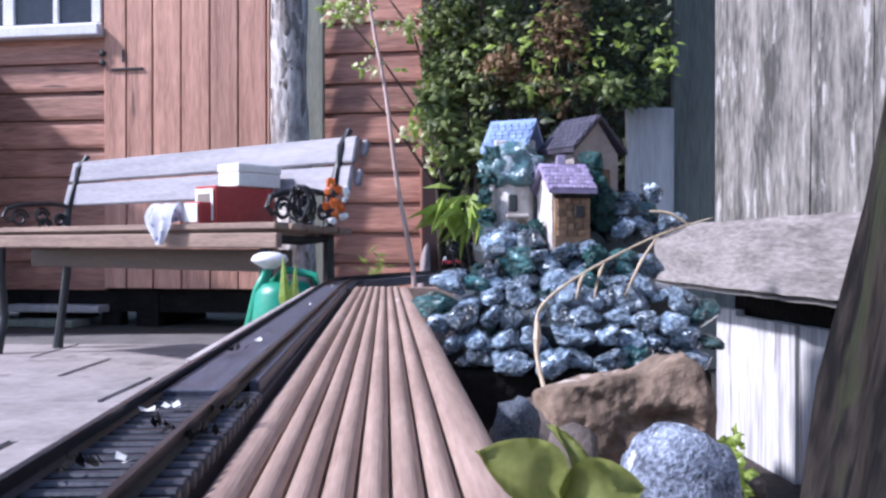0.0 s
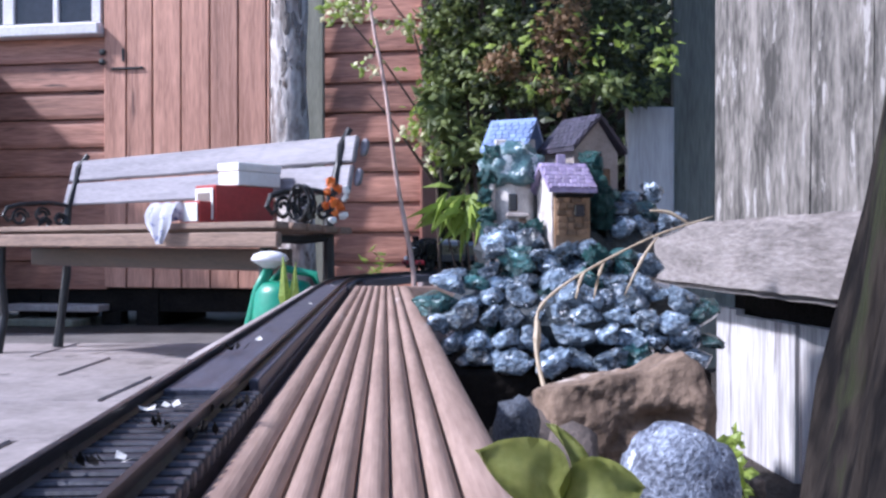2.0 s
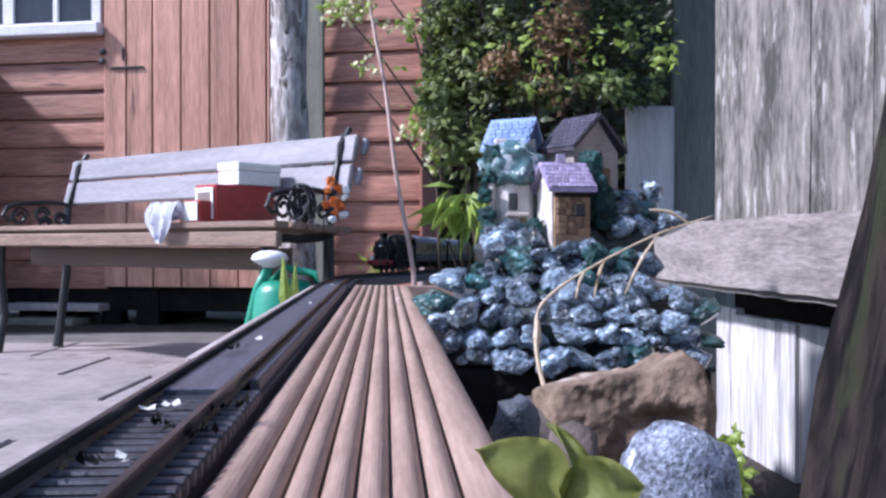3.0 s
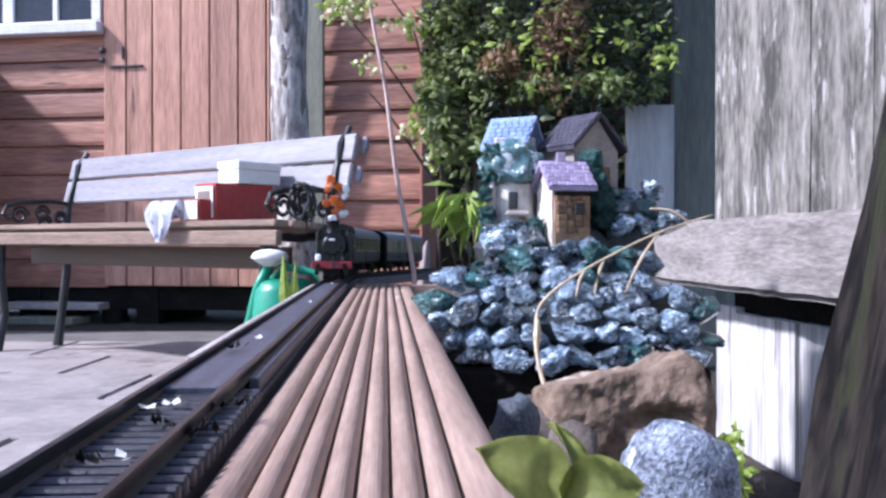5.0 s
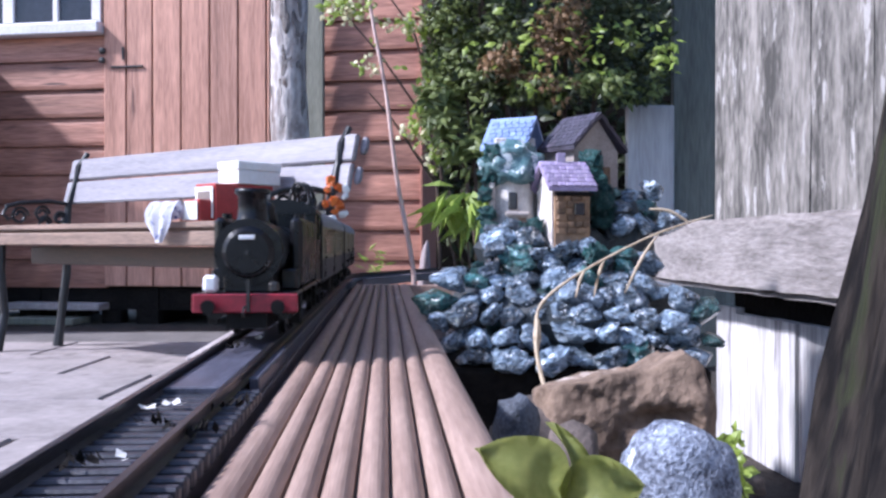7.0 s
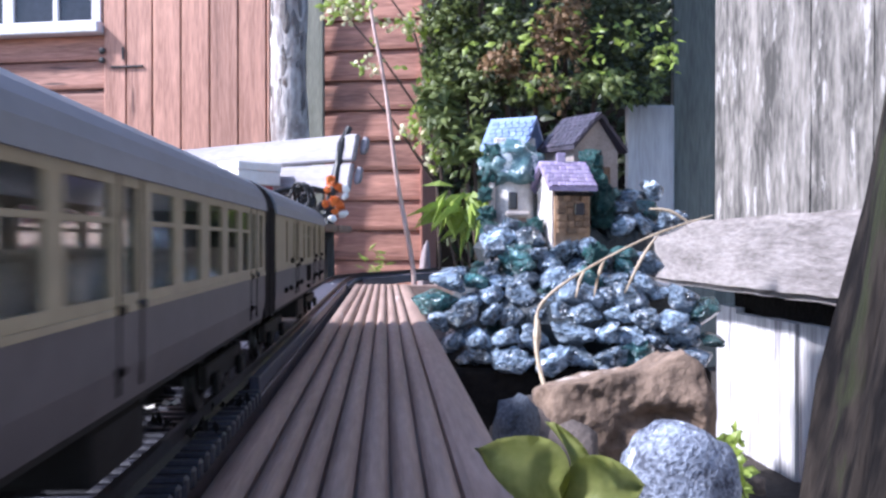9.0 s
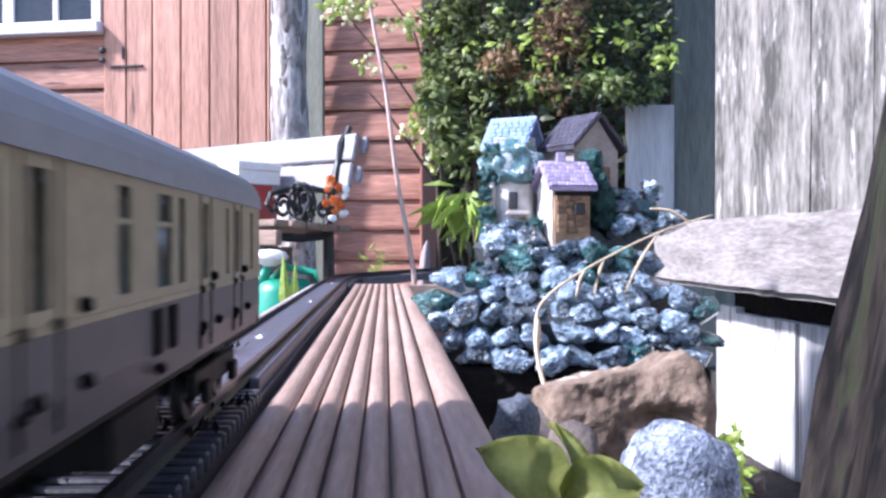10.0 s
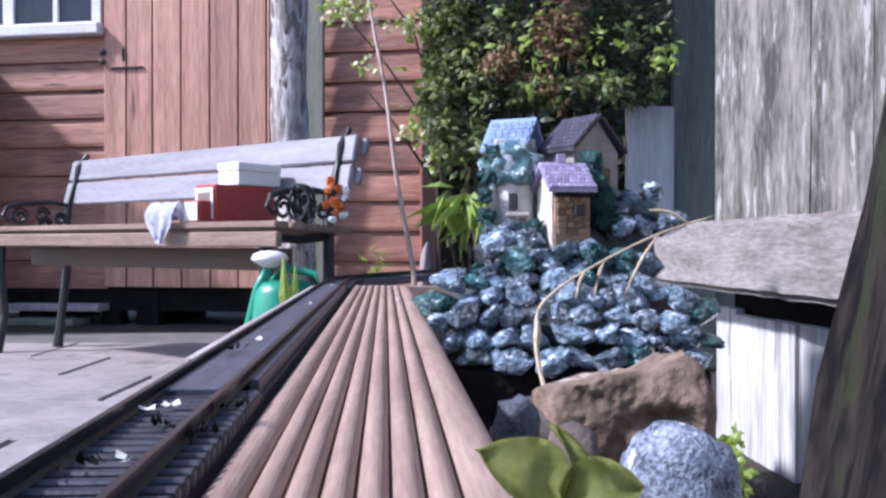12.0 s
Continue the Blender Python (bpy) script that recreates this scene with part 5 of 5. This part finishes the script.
    paths = [[(0.0, 2.98, 0.0), (-0.02, 2.97, 0.6), (-0.08, 2.95, 0.85), (-0.20, 2.92, 1.02), (-0.34, 2.9, 1.18)], [(0.0, 2.98, 0.6), (-0.04, 2.97, 0.92), (-0.10, 2.95, 1.12), (-0.22, 2.93, 1.28)], [(-0.02, 2.97, 0.6), (-0.10, 2.94, 0.72), (-0.17, 2.92, 0.82), (-0.24, 2.9, 0.9)]]
    stems(f, paths, 0.006)
    sp = [((-0.09, 2.93, 0.78), (0.06, 0.05, 0.05)), ((-0.05, 2.93, 0.90), (0.05, 0.05, 0.08)), ((-0.22, 2.9, 1.02), (0.10, 0.05, 0.08)), ((-0.30, 2.9, 1.18), (0.10, 0.05, 0.06)), ((-0.12, 2.92, 1.12), (0.10, 0.05, 0.06)), ((-0.02, 2.92, 0.70), (0.05, 0.05, 0.05))]
    foliage("leaves", sp, 150, 0.036, M_LIME, f, 21)
    foliage("blossom", sp, 220, 0.022, M_YELLOW, f, 22, label="pale yellow flowers", slim=0.9)
    # weeds
    w = thing("weed_tuft", pose(-0.275, 3.62, -0.012), "small yellow-green weed tuft before the shed", "weed")
    foliage("leaves", [((0, 0, 0.30), (0.05, 0.04, 0.11)), ((0, 0, 0.1), (0.06, 0.05, 0.1))], 90, 0.05, M_LIME, w, 31, hang=-0.4, slim=0.25)
    stems(w, [[(0, 0, 0), (0.01 * k, 0, 0.3)] for k in range(3)], 0.003)
    w2 = thing("green_shoot", pose(-0.375, 2.12, 0.0), "upright green leaf blade beside the watering can", "plant")
    vs, fs = [], []
    for k in (1, 2):
        leaf_verts(vs, fs, (0.012 * (k - 1), 0.004 * k, 0.20), (0.10 * (k - 1.3), -0.05, 1), (0.2, -1, 0.1), 0.19 - 0.02 * abs(k - 1), 0.03, 0.08)
    part("leaves", (vs, [], fs), M_LIME, w2)
    stems(w2, [[(0, 0, 0), (0, 0, 0.22)]], 0.004)
    w3 = thing("small_weed", pose(0.245, 0.74, 0.14), "small yellow-green creeping weed by the fence foot", "weed")
    foliage("leaves", [((0, 0, 0.06), (0.015, 0.02, 0.06)), ((0.012, 0.03, 0.09), (0.012, 0.02, 0.03))], 110, 0.014, M_LIME, w3, 33, slim=0.6)
    # dry arching stalk with seed heads
    def eased(points, n=5):
        """Points on a smooth curve through the given ones."""
        q = [Vector(points[0]), *map(Vector, points), Vector(points[-1])]
        out = []
        for a, b, c, d in zip(q, q[1:], q[2:], q[3:]):
            for i in range(n):
                u = i / n
                out.append(0.5 * (2 * b + (c - a) * u + (2 * a - 5 * b + 4 * c - d) * u * u + (3 * b - a - 3 * c + d) * u ** 3))
        return out + [q[-1]]
    s = thing("dry_stalk", pose(0, 0, 0), "dry straw-coloured arching plant stalk", "plant")
    main = [(0.125, 0.86, 0.16), (0.118, 1.02, 0.24), (0.112, 1.05, 0.275), (0.112, 1.07, 0.305), (0.118, 1.08, 0.335), (0.148, 1.09, 0.362), (0.20, 1.10, 0.392), (0.27, 1.11, 0.425), (0.34, 1.12, 0.447)]
    path = eased(main)
    part("stem", tube(path, [(0.0034 - 0.0024 * i / len(path)) * (1 + 0.25 * noise.noise(Vector((i * 0.7, 0, 0)))) for i in range(len(path))], 7), M_STRAW, s, soft=True)
    for a, b in (((0.20, 1.10, 0.392), (0.185, 1.09, 0.345)), ((0.175, 1.095, 0.378), (0.162, 1.085, 0.345)), ((0.27, 1.11, 0.425), (0.225, 1.1, 0.35)), ((0.31, 1.115, 0.437), (0.26, 1.12, 0.455))):
        mid = [(a[i] + b[i]) / 2 + (0.006 if i == 2 else 0) for i in range(3)]
        part("side_stem", tube(eased([a, mid, b], 4), [0.0012, 0.0014, 0.0018, 0.0022, 0.0024, 0.002, 0.0016, 0.0012, 0.0008], 6), M_STRAW, s, soft=True)
    part("seed_heads", tube([(0.112, 1.062, 0.285), (0.113, 1.066, 0.30), (0.114, 1.07, 0.32)], [0.003, 0.006, 0.003], 6), M_STRAW, s)
    # big out-of-focus leaves close to the board
    n = thing("near_plant", pose(0.042, 0.325, 0), "broad yellow-green leaves of a seedling beside the board", "plant")

    def broad(base, tip, width, up, seed):
        base, tip = Vector(base), Vector(tip)
        d = tip - base
        s = d.cross(Vector(up)).normalized()
        nrm = s.cross(d).normalized()
        own = bmesh.new()
        rows = []
        for k in range(11):
            q = k / 10
            wdt = width * math.sin(math.pi * min(1, q * 0.93 + 0.07)) ** 0.7
            c = base + d * q + nrm * 0.012 * math.sin(q * math.pi)
            rows.append([own.verts.new(c + s * wdt * j / 2 * 0.5 + nrm * 0.003 * abs(j)) for j in (-2, -1, 0, 1, 2)])
        for a, b in zip(rows, rows[1:]):
            for j in range(4):
                own.faces.new((a[j], a[j + 1], b[j + 1], b[j]))
        bmesh.ops.solidify(own, geom=own.faces[:], thickness=0.0006)
        return own
    part("leaf", broad((0.001, 0, 0.321), (-0.031, -0.006, 0.339), 0.024, (0.1, -1, 0.35), 1), M_NEAR, n, soft=True)
    part("leaf", broad((0.0, 0.004, 0.318), (-0.004, 0.006, 0.346), 0.009, (0.6, -1, 0.1), 2), M_NEAR, n, soft=True)
    part("leaf", broad((0.002, 0, 0.318), (0.031, -0.006, 0.325), 0.023, (-0.1, -1, 0.45), 3), M_NEAR, n, soft=True)
    part("stem", tube([(0.02, 0.0, 0.13), (0.014, 0, 0.25), (0.0, 0, 0.318)], 0.0022, 6), M_NEAR, n)


ground()
decking()
track()
shed()
shade_wall()
fence()
rockery()
stones()
bench()
clutter()
plants()
LOCO, COACH, BRAKE = loco(), coach(False), coach(True)
TRAIN = [(LOCO, 0.0, 0.09, 0.24), (COACH, 0.345, 0.085, CL - 0.085), (BRAKE, 0.965, 0.085, BL - 0.085)]
motions()
